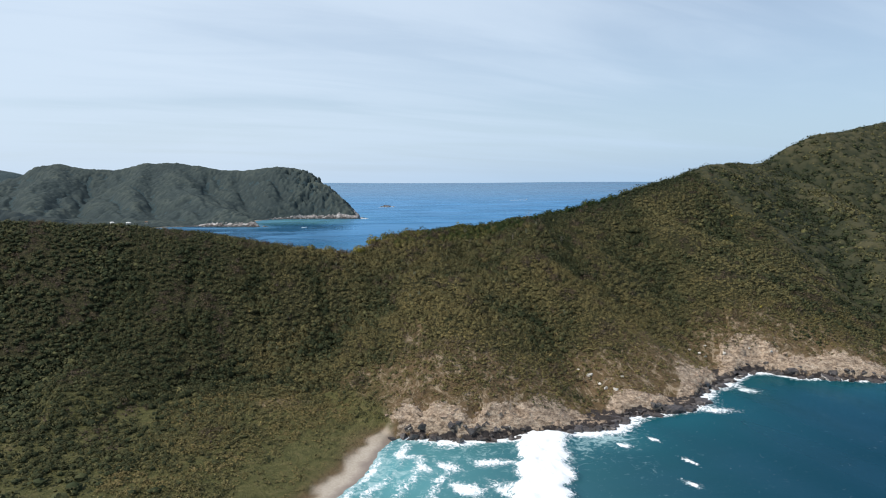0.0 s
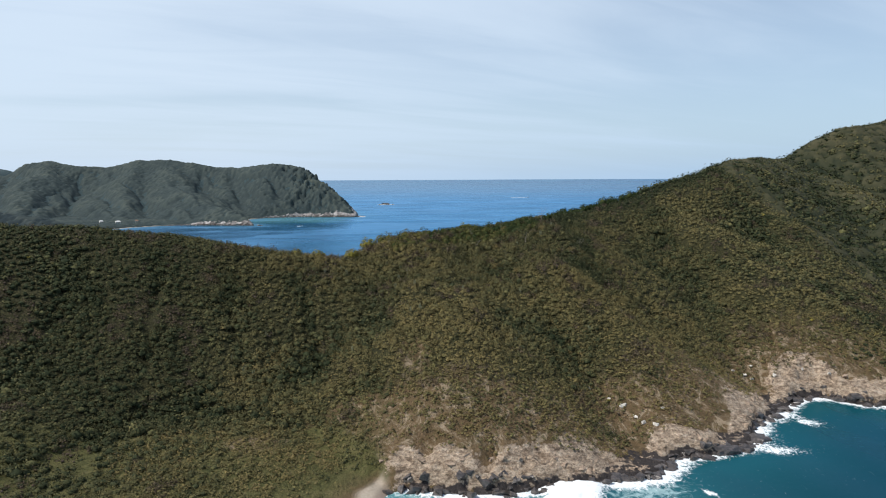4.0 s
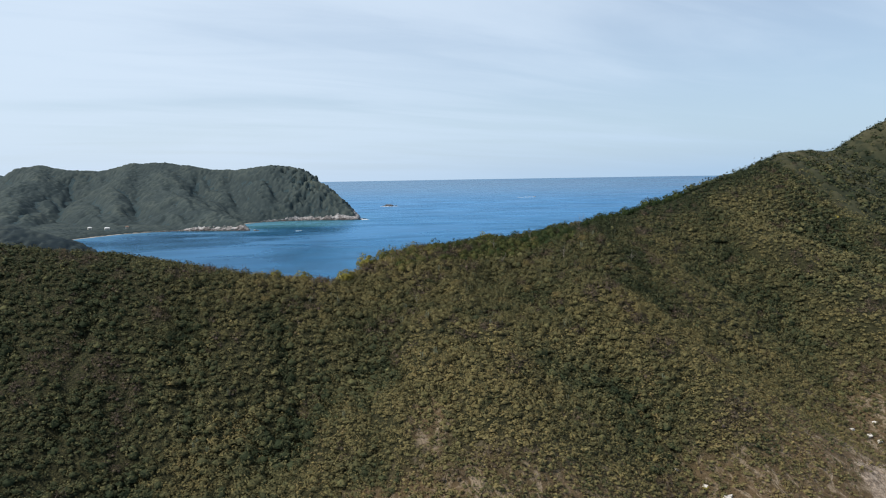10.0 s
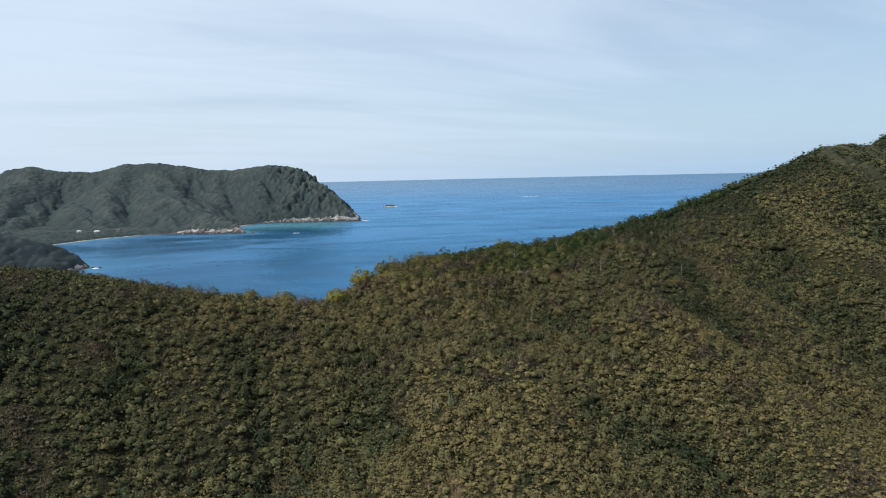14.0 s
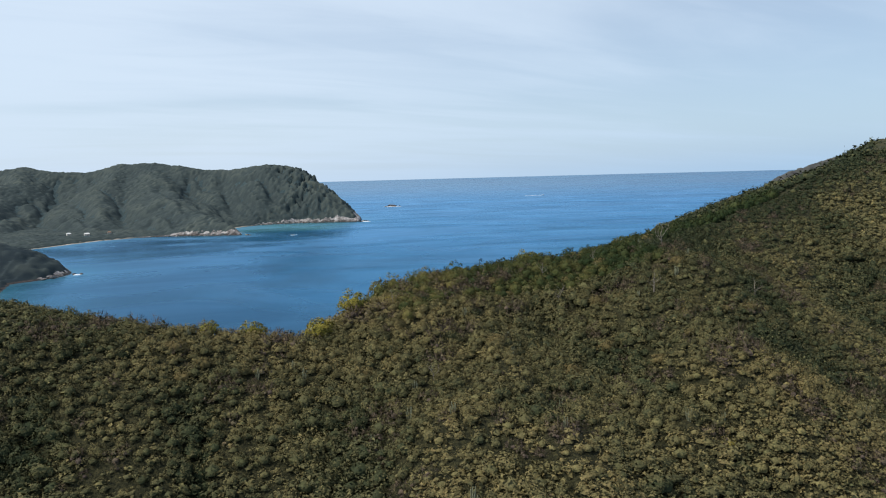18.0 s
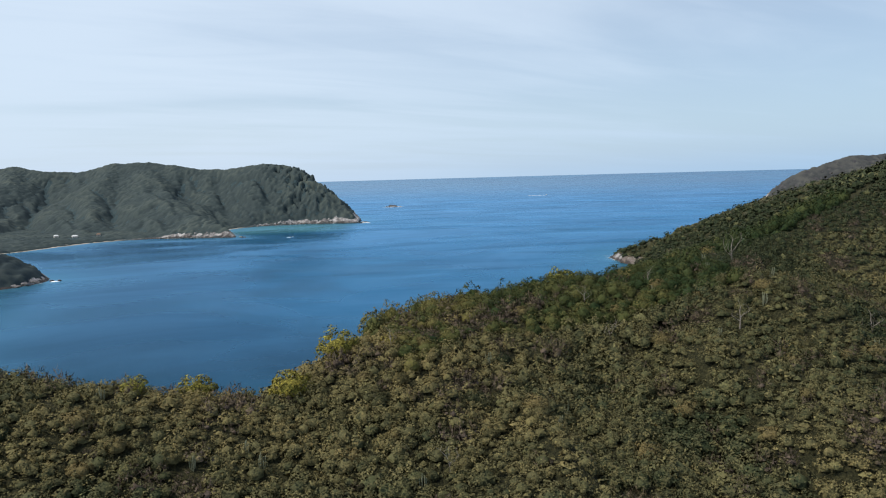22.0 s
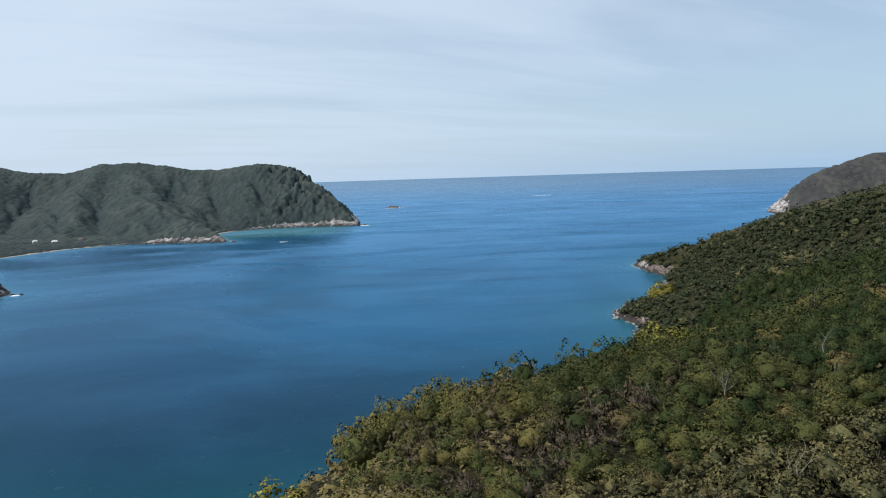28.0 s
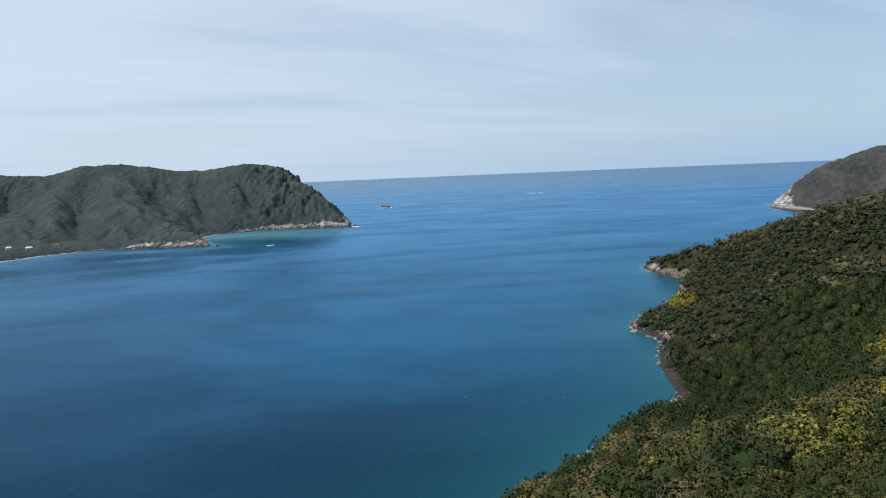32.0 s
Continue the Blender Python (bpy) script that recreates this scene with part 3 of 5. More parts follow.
def build_sea():
    na, rings = 340, [0.0]
    while rings[-1] < 4830:
        rings.append(rings[-1] + max(1.3, rings[-1] * 0.019))
    r = np.array([0.02] + rings[1:])
    a = np.linspace(0, 2 * math.pi, na, endpoint=False)
    X, Y = SURF[0] + r[:, None] * np.cos(a), SURF[1] + r[:, None] * np.sin(a)
    d, rock = shore(X, Y)
    off = -d
    near = (Y < 420)
    # swell lines that roll towards the beach
    z = sea_height(X, Y) + near * sm(off, 0, 20) * 0.25 * np.sin((X * 0.9 + Y * 0.25) / 5)
    foam = near * (0.3 + 0.7 * np.clip(rock, 0, 1)) * np.clip(1.1 - off / (2.5 + 15 * fbm(X / 18, Y / 18, 3, 5) ** 1.5), 0, 1) * 1.0
    foam = np.where(near, foam, np.clip(1 - off / 5, 0, 1) * (0.22 + 0.6 * (Y > 1000) * np.clip(rock, 0, 1) * fbm(X / 25, Y / 25, 2, 17)) * (Y < 1900))
    bx = 64.5 + (Y - 225) * 0.26 + 7 * (fbm(X * 0 + 3, Y / 9, 3, 8) - 0.5)
    half = 9.5 - 3 * sm(Y, 205, 150) + 5 * (fbm(X / 5, Y / 5, 3, 12) - 0.5)
    breaker = near * sm(half - np.abs(X - bx), -4.0, 4.0) * sm(Y, 120, 150) * (1 - sm(Y + 6 * (fbm(X / 6, Y / 6, 2, 13) - 0.5), 252, 258))
    foam = np.maximum(foam, breaker * (1.3 - 0.5 * sm(X - bx, 1, 11)))
    for cx, cy, w, l, s in ((42, 230, 10, 3.5, .64), (28, 229, 4, 6, .66), (31, 211, 6, 6, .78), (20, 228, 2.5, 5, .7), (13, 239, 5, 3, .62), (45, 250, 16, 2.2, .85), (97, 240, 2.4, 3, .8), (111, 243, 1.0, 3.5, .8),
                            (115, 222, 1.2, 4, .75), (107, 205, 1.6, 3.5, .75), (86, 252, 12, 4, .6), (150, 272, 8, 4, .6), (180, 297, 5, 5, .65), (45, 208, 6, 9, .5)):
        foam = np.maximum(foam, (s + 0.25) * np.exp(-(((X - cx + 0.35 * (Y - cy)) / (w * np.where(X - cx + 0.35 * (Y - cy) < 0, 0.4, 1.5))) ** 2) - ((Y - cy) / l) ** 2))
    strand = near & (rock < 0.35)
    for k, (o, w) in enumerate(((1.0, 1.6), (8.5, 2.0), (17, 2.6), (27, 3.0))):
        line = np.exp(-(((off - o - 5 * (fbm(X / 9, Y / 9, 2, 100 + k) - 0.5)) / w) ** 2))
        foam = np.maximum(foam, strand * (off > 0) * line * (0.12 + 0.95 * fbm(X / 11, Y / 11, 2, 110 + k)))
        z = z + strand * (off > 3) * line * 0.5
    froth = np.maximum(foam * 0.8, near * np.exp(-off / 22) * (0.3 + 0.9 * fbm(X / 13, Y / 13, 3, 120)) * (X < 105))
    froth = np.maximum(froth, 0.75 * np.exp(-(((X - 92) / 16) ** 2) - ((Y - 247) / 10) ** 2))
    z = z + breaker * (0.6 + 2.2 * fbm(X / 4, Y / 4, 3, 15))
    me = bpy.data.meshes.new("sea")
    n = len(r)
    co = np.concatenate([[[SURF[0], SURF[1], 0]], np.stack([X, Y, z], -1).reshape(-1, 3)])
    me.vertices.add(len(co))
    me.vertices.foreach_set("co", co.astype(np.float32).ravel())
    i, j = np.meshgrid(np.arange(n - 1), np.arange(na), indexing="ij")
    k = (j + 1) % na
    quads = np.stack([1 + i * na + j, 1 + (i + 1) * na + j, 1 + (i + 1) * na + k, 1 + i * na + k], -1).reshape(-1, 4)
    set_faces(me, quads)
    lead = lambda v, c: np.concatenate([[c], np.ravel(v)])
    beachy = np.where(near, np.exp(-np.hypot(X - 10, (Y - 225) * 0.8) / 38), 0)
    cove = np.exp(-(((X + 150) / 120) ** 4) - ((Y - 1700) / 105) ** 4)
    set_attr(me, "shallow", lead(np.clip(0.95 * np.exp(-off / np.where(Y > 420, 42, 26)) + 0.40 * near * np.exp(-off / 300) + 1.2 * cove, 0, 1), 0.3))
    set_attr(me, "murk", lead(np.maximum(1.15 * beachy, 0.75 * cove + 0.11 * (Y > 450) * np.exp(-off / 20) + 0.22 * near * np.exp(-(((X - 88) / 26) ** 2) - ((Y - 242) / 16) ** 2)), 0.2))
    set_attr(me, "mid_bay_shine", lead(sm(Y, 540, 860) * sm(X + 0.25 * (Y - 600), -170, 90) * (1 - sm(Y, 1500, 2600)), 0.0))
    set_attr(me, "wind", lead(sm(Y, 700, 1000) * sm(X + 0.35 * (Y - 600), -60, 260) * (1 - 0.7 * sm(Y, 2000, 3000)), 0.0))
    # grows with distance; paints haze into the far water
    set_attr(me, "far_haze", lead(sm(np.hypot(X, Y), 2600, 4900), 0.0))
    set_attr(me, "foam", lead(foam, 0.0))
    set_attr(me, "froth", lead(froth, 0.0))
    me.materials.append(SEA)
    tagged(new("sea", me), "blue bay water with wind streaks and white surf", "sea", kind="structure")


build_ground()
build_sea()


# ---- vegetation ----
def tufted_crown(seed, tufts, leaves, size, dome=0.75, sides=6, rings=2, core=0.66, slim=0.0, loose=0.35, even=0.0):
    """A domed crown of unit radius, base at 0: tufts of small leaf sprays over a core whose dark tint paints the shade
    in the gaps between the tufts.
    slim: share of thin bare twigs; even: how far the normals lean upwards. Vertices, triangles, the tint and the normal
    of each vertex."""
    g = np.random.default_rng(seed)
    k = np.arange(tufts)
    az = k * 2.39996 + g.uniform(-0.35, 0.35, tufts)
    up = 1 - (k + g.uniform(0.1, 0.9, tufts)) / tufts * 1.08
    flat = np.sqrt(np.clip(1 - up * up, 0.02, 1))
    way = np.stack([np.cos(az) * flat, np.sin(az) * flat, up], -1)
    reach = g.uniform(0.70, 0.90, tufts) * (1 + 0.14 * np.sin(az * 2 + seed))
    mid = way * reach[:, None] * [1, 1, dome] + [0, 0, 0.30]
    rad = (0.95 / math.sqrt(tufts) + 0.10) * g.uniform(0.65, 1.3, tufts)
    hue = g.uniform(-0.10, 0.10, tufts)
    pick = g.integers(0, tufts, leaves)
    v = g.normal(0, 1, (leaves, 3)) + way[pick] * 0.8 + [0, 0, 0.45]
    v /= np.linalg.norm(v, axis=1)[:, None]
    p = mid[pick] + v * (rad[pick] * g.uniform(0.35, 1.1, leaves) ** 0.6)[:, None]
    nrm = v + g.normal(0, loose, (leaves, 3)) + [0, 0, 0.25]
    nrm /= np.linalg.norm(nrm, axis=1)[:, None]
    u = np.cross(nrm, g.normal(0, 1, (leaves, 3)))
    u /= np.linalg.norm(u, axis=1)[:, None]
    w = np.cross(nrm, u)
    s = size * g.uniform(0.5, 1.45, (leaves, 1))
    thin = np.where(g.random((leaves, 1)) < slim, 0.10, 1.0)
    if slim:
        u = np.where(thin < 1, v * 0.9 + u * 0.5 + [0, 0, 0.3], u)
        s = s * np.where(thin < 1, 1.9, 0.8)
    verts = np.stack([p - u * s, p - w * s * 0.9 * thin + u * s * 0.3, p + u * s * 0.8 + w * s * 0.75 * thin], 1).reshape(-1, 3)
    round_ = p - [0, 0, 0.15]
    lift = np.array([0, 0, 1.0]) * even / max(1e-3, 1 - even)
    soft = lift + round_ / np.linalg.norm(round_, axis=1)[:, None] * 0.8 + v * 0.5 + g.normal(0, 0.12, (leaves, 3))
    N = [np.repeat(soft / np.linalg.norm(soft, axis=1)[:, None], 3, 0)]
    V, F, n = [verts], [np.arange(leaves)[:, None] * 3 + [0, 1, 2]], len(verts)
    S = [np.repeat(hue[pick] + g.uniform(-0.05, 0.08, leaves), 3)]
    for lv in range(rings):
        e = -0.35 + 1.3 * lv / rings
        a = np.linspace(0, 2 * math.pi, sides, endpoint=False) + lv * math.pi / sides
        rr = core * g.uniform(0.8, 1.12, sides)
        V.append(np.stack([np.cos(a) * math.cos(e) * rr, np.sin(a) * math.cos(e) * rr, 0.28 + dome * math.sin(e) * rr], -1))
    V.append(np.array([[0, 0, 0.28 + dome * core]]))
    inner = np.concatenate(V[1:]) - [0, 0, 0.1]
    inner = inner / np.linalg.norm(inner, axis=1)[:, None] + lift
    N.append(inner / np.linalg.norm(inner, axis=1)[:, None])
    for lv in range(rings):
        for j in range(sides):
            m = (j + 1) % sides
            b, c = n + lv * sides, n + (lv + 1) * sides
            F.append(np.array([(b + j, b + m, c + m), (b + j, c + m, c + j)] if lv < rings - 1 else [(b + j, b + m, c)]))
    # core tinted darker: shade between the tufts put into its colour
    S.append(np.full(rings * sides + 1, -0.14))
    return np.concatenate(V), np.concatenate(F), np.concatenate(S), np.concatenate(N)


def mesh_of(name, verts, tris, mat, tint=None, smooth=True, normals=None):
    me = bpy.data.meshes.new(name)
    me.vertices.add(len(verts))
    me.vertices.foreach_set("co", np.asarray(verts, np.float32).ravel())
    set_faces(me, np.asarray(tris), smooth)
    if tint is not None:
        set_attr(me, "tint", tint)
    me.materials.append(mat)
    if normals is not None:
        me.normals_split_custom_set_from_vertices(np.asarray(normals, np.float32))
    return me


def joined(name, templates, at, radius, height, turn, tint, label, category, mat=None):
    """Many crowns in one mesh."""
    V, F, C, N, base = [], [], [], [], 0
    pick = rng.integers(0, len(templates), len(at))
    for k, (tv, tf, ts, tn) in enumerate(templates):
        sel = np.flatnonzero(pick == k)
        if not len(sel):
            continue
        c, s = np.cos(turn[sel])[:, None], np.sin(turn[sel])[:, None]
        spin = lambda q: np.stack([q[None, :, 0] * c - q[None, :, 1] * s, q[None, :, 0] * s + q[None, :, 1] * c, np.broadcast_to(q[None, :, 2], (len(sel), len(q)))], -1)
        grown = spin(tv) * np.stack([radius[sel], radius[sel], height[sel]], -1)[:, None]
        V.append((grown + at[sel][:, None]).reshape(-1, 3))
        N.append(spin(tn).reshape(-1, 3))
        F.append((tf[None] + (np.arange(len(sel)) * len(tv))[:, None, None] + base).reshape(-1, 3))
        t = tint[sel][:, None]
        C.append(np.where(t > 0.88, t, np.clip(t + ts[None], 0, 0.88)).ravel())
        base += len(sel) * len(tv)
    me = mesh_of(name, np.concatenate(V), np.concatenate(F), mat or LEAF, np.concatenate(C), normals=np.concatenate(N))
    return tagged(new(name, me), label, category, kind="stuff")


def scatter(x0, x1, y0, y1, gap, jitter=0.8):
    gx, gy = np.arange(x0, x1, gap), np.arange(y0, y1, gap * 0.87)
    X, Y = np.meshgrid(gx, gy)
    X = X + (np.arange(len(gy))[:, None] % 2) * gap / 2
    x = (X + rng.uniform(-jitter, jitter, X.shape) * gap).ravel()
    y = (Y + rng.uniform(-jitter, jitter, Y.shape) * gap).ravel()
    z, d, rock = land(x, y)
    keep = rng.random(len(x)) < wooded(x, y, z, d, rock)
    return np.stack([x, y, z], -1)[keep & (d > 3)]


def lie(p, reach=16.0):
    """How far a place lies below its surroundings (gullies are positive), and how it slopes along y."""
    e, w, n, s = (land(p[:, 0] + a * reach, p[:, 1] + c * reach)[0] for a, c in ((1, 0), (-1, 0), (0, 1), (0, -1)))
    return (e + w + n + s) / 4 - land(p[:, 0], p[:, 1])[0], (n - s) / (2 * reach)


def tints(p):
    """Greener in the gullies and on the side of the bay, browner on the spurs and in patches. Shade is put into the
    tint on the left slope and the right shoulder.
    """
    x, y = p[:, 0], p[:, 1]
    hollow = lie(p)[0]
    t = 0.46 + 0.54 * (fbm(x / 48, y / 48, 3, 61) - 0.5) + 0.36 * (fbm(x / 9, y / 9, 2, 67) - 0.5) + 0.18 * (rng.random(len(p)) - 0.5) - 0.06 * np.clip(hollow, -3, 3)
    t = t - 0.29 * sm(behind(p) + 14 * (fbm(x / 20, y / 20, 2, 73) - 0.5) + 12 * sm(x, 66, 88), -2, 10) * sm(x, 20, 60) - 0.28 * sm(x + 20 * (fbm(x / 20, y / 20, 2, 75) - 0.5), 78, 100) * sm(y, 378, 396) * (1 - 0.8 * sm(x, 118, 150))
    # right shoulder tinted darker: shade and lens falloff put into the colour
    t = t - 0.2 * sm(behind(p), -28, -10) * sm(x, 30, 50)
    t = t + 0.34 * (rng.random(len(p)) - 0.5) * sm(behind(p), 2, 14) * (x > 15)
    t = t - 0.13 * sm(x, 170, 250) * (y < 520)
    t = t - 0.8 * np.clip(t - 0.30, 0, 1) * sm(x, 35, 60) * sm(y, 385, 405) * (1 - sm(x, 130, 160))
    # left slope greener and darker, with its shade put into the tint
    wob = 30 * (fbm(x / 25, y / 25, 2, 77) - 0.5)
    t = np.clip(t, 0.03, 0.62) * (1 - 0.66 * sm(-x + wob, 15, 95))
    gold = rng.random(len(p)) > 0.9992
    return np.where(gold, rng.uniform(0.945, 0.98, len(p)), t)


def bare_patch(p):
    clump = sum(np.hypot(p[:, 0] - a, p[:, 1] - c) < r for a, c, r in ((51, 453, 3.5), (58, 456, 3), (34, 447, 3.2), (29, 439, 3.5), (35, 420, 3), (40, 468, 2.5), (10, 425, 3)))
    return (clump > 0) | (fbm(p[:, 0] / 11, p[:, 1] / 11, 2, 83) + 0.16 * rng.random(len(p)) > 0.815)


NEAR_T = [tufted_crown(k, 10, 235, 0.082, 0.85, core=0.62, even=0.1) for k in range(12)]
BIG_T = [tufted_crown(130 + k, 11, 300, 0.076, 0.9, 7, 3, core=0.68) for k in range(8)]
CLOSE_T = [tufted_crown(160 + k, 13, 430, 0.060, 0.9, 7, 3, core=0.74) for k in range(8)]
MID_T = [tufted_crown(20 + k, 7, 88, 0.125, 0.85, core=0.66, even=0.15) for k in range(14)]
FAR_T = [tufted_crown(40 + k, 4, 22, 0.22, 0.8, 5, core=0.76, even=0.2) for k in range(10)]
TWIG_T = [tufted_crown(80 + k, 8, 130, 0.13, 0.85, 5, 2, 0.34, 0.7, 0.7) for k in range(6)]
LOW_T = [tufted_crown(110 + k, 3, 14, 0.30, 0.6, 5, 1, 0.7, even=0.3) for k in range(6)]
TUFT_T = [tufted_crown(90 + k, 3, 12, 0.34, 0.7, 4, 1, 0.5, 0.4, even=0.3) for k in range(6)]
CREST = np.array(NEAR_RIDGES[0][0])


def behind(p):
    """How far a place lies on the bay's side of the main crest, along y."""
    return p[:, 1] - np.interp(p[:, 0], CREST[:, 0], CREST[:, 1])


def in_near(p):
    return (p[:, 0] > -70) & (p[:, 0] < 150) & (p[:, 1] > 372) & (p[:, 1] < 640)


def on_bay(p):
    return (behind(p) > 3) & (p[:, 0] > 15)


def plant(name, templates, p, lo, hi, tall, label, tint=None, sink=0.2, mat=None, size=1.0, stand=0.22):
    n = len(p)
    rad = (lo + (hi - lo) * rng.random(n) ** 1.8) * size
    lift = rng.uniform(0.0, 1.0, n) * rad * stand
    at = p + np.stack([np.zeros(n), np.zeros(n), lift - sink], -1)
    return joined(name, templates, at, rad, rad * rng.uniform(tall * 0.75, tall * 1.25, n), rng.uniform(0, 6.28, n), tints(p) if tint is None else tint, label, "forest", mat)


def canopy_sheet(name, x0, x1, y0, y1, step, cell, tall, label, mat, lean):
    """Far woods seen as one closed canopy: domes of single crowns, higher and lower, over the ground."""
    X, Y = np.meshgrid(np.arange(x0, x1, step), np.arange(y0, y1, step))
    z, d, rock = land(X, Y)
    near, hue = np.full(X.shape, 9.0), np.zeros(X.shape)
    for i in (-1, 0, 1):
        for j in (-1, 0, 1):
            cx, cy = np.floor(X / cell) + i, np.floor(Y / cell) + j
            jx, jy = np.sin(cx * 127.1 + cy * 311.7) * 43758.5, np.sin(cx * 269.5 + cy * 183.3) * 43758.5
            jx, jy = jx - np.floor(jx), jy - np.floor(jy)
            size = 0.75 + 0.5 * jx * jy
            r = np.hypot(X / cell - cx - 0.15 - 0.7 * jx, Y / cell - cy - 0.15 - 0.7 * jy) / size
            hue = np.where(r < near, jx, hue)
            near = np.minimum(near, r)
    rim = np.minimum(np.minimum(X - x0, x1 - step - X), np.minimum(Y - y0, y1 - step - Y))
    w = wooded(X, Y, z, d, rock) * (d > 3) * sm(rim, 4, 26)
    dome = np.sqrt(np.clip(1 - (near / 0.85) ** 2, 0, 1))
    top = z + w * tall * (0.35 + 0.8 * dome * (0.6 + 0.8 * hue)) - 0.6 - 1.6 * w
    nx = X.shape[1]
    i = (np.arange(X.shape[0] - 1)[:, None] * nx + np.arange(nx - 1)[None]).ravel()
    quads = np.stack([i, i + 1, i + 1 + nx, i + nx], -1)
    quads = quads[(w.ravel()[quads] > 0.05).any(1)]
    used = np.unique(quads)
    index = np.zeros(X.size, int)
    index[used] = np.arange(len(used))
    p = np.stack([X, Y, top], -1).reshape(-1, 3)[used]
    hollow = np.clip(lie(p, 30)[0], -12, 12)
    tint = lean + 0.8 * (fbm(p[:, 0] / 60, p[:, 1] / 60, 3, 63) - 0.5) + 0.75 * (hue.ravel()[used] - 0.5) - 0.02 * hollow
    me = mesh_of(name, p, index[quads], mat, np.clip(tint, 0, 1))
    tagged(new(name, me), label, "forest", kind="stuff")


def grow():
    p = scatter(-70, 150, 372, 560, 2.6, 0.6)
    p = p[in_near(p) & (behind(p) < 9)]
    clear = np.ones(len(p), bool)
    for gx, gy, r in STANDING:
        clear &= np.hypot(p[:, 0] - gx, p[:, 1] - gy) > r * 0.5
    p = p[clear]
    twig = bare_patch(p) | (rng.random(len(p)) < 0.035)
    q = p[~twig]
    crest_top = (behind(q) > -22) & (q[:, 0] > 22) & (q[:, 0] < 112)
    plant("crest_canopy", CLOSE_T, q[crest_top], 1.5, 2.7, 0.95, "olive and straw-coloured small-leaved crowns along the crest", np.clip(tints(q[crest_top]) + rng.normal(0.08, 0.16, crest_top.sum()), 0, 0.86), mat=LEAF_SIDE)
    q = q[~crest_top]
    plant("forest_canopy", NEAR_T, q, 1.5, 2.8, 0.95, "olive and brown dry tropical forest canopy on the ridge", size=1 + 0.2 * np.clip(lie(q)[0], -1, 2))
    plant("leafless_shrubs", TWIG_T, p[twig], 1.5, 2.8, 1.0, "purple-brown leafless shrubs among the ridge forest", rng.uniform(0.905, 0.94, twig.sum()))
    # taller forest on the side of the bay
    p = scatter(15, 215, 440, 700, 4.5)
    p = p[on_bay(p)]
    clear = np.ones(len(p), bool)
    for gx, gy, r in STANDING:
        clear &= np.hypot(p[:, 0] - gx, p[:, 1] - gy) > r * 0.55
    p = p[clear]
    plant("bay_forest", BIG_T, p, 2.2, 3.9, 1.2, "deep green taller forest on the slope above the bay", np.clip(tints(p) + rng.normal(0.05, 0.12, len(p)), 0, 0.86), sink=0.2, stand=0.6, mat=LEAF_SIDE, size=0.68 + 0.32 * sm(behind(p), 6, 18))
    p = scatter(15, 160, 440, 660, 3.0)
    p = p[on_bay(p)]
    # tint lowered to paint the shade between the crowns
    plant("bay_understorey", LOW_T, p, 1.2, 2.2, 0.9, "green understorey above the bay, tinted dark for the shade between crowns", np.clip(tints(p) - 0.1, 0, 0.88), mat=LEAF_SIDE)
    p = scatter(-230, 330, 222, 640, 2.8, 0.6)
    p = p[~in_near(p) & ~on_bay(p) & ((p[:, 0] > 40) | (p[:, 1] < 480))]
    twig = bare_patch(p)
    q = p[~twig]
    d = shore(q[:, 0], q[:, 1])[0]
    low = np.where((q[:, 1] < 420) & (q[:, 0] > -75), 0.5 + 0.5 * sm(d, 25, 80), 1.0)
    size = low * (1 + 0.24 * np.clip(lie(q)[0], -1, 2))
    close = (q[:, 0] > -130) & (q[:, 0] < 215)
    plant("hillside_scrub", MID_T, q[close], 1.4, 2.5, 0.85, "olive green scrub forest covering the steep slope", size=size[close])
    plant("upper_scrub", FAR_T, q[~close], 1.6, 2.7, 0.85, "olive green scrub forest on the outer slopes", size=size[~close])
    plant("leafless_scrub", TWIG_T, p[twig], 1.2, 2.4, 0.9, "grey-brown leafless scrub in patches on the slope", rng.uniform(0.90, 0.94, twig.sum()))
    p = scatter(-130, 215, 215, 470, 3.0)
    p = p[~on_bay(p)]
    plant("undergrowth", LOW_T, p, 0.9, 1.7, 0.8, "low olive-brown undergrowth between the taller shrubs", np.clip(tints(p) + 0.06, 0, 0.88))
    p = scatter(-330, -30, -150, 222, 6.5)
    plant("lowland_scrub", FAR_T, p[shore(p[:, 0], p[:, 1])[0] > 24], 1.8, 4.2, 0.8, "green scrub on the flat land behind the beach")
    p = np.concatenate([scatter(60, 330, 560, 1090, 5.0), scatter(330, 530, 260, 640, 4.6), scatter(330, 560, 640, 1120, 6.4), scatter(560, 860, 300, 1120, 9), scatter(-330, -230, 180, 560, 5.5)])
    p = p[((p[:, 0] > 215) | (p[:, 1] > 700)) & ((p[:, 0] > 330) | on_bay(p) | (p[:, 0] < 0))]
    plant("ridge_forest", FAR_T, p, 2.4, 4.4, 0.85, "dark green forest on the higher ridge and shore slopes", np.clip(tints(p) - 0.16 * (p[:, 0] > 330), 0.02, 0.6))
    canopy_sheet("ridge_understorey", 300, 900, 240, 1120, 2.7, 6.5, 4.2, "closed understorey on the high ridge, crown shade put into its dark green", LEAF_RIDGE, 0.4)
    canopy_sheet("headland_woods", -1150, 30, 1330, 2300, 2.9, 7.0, 4.0, "dark green woods covering the headland, blue haze put into their colour", LEAF_HAZED, 0.24)
    canopy_sheet("promontory_woods", -900, -300, 900, 1400, 2.8, 7.0, 4.5, "dark green woods on the low promontory, blue haze put into their colour", LEAF_HAZED, 0.25)
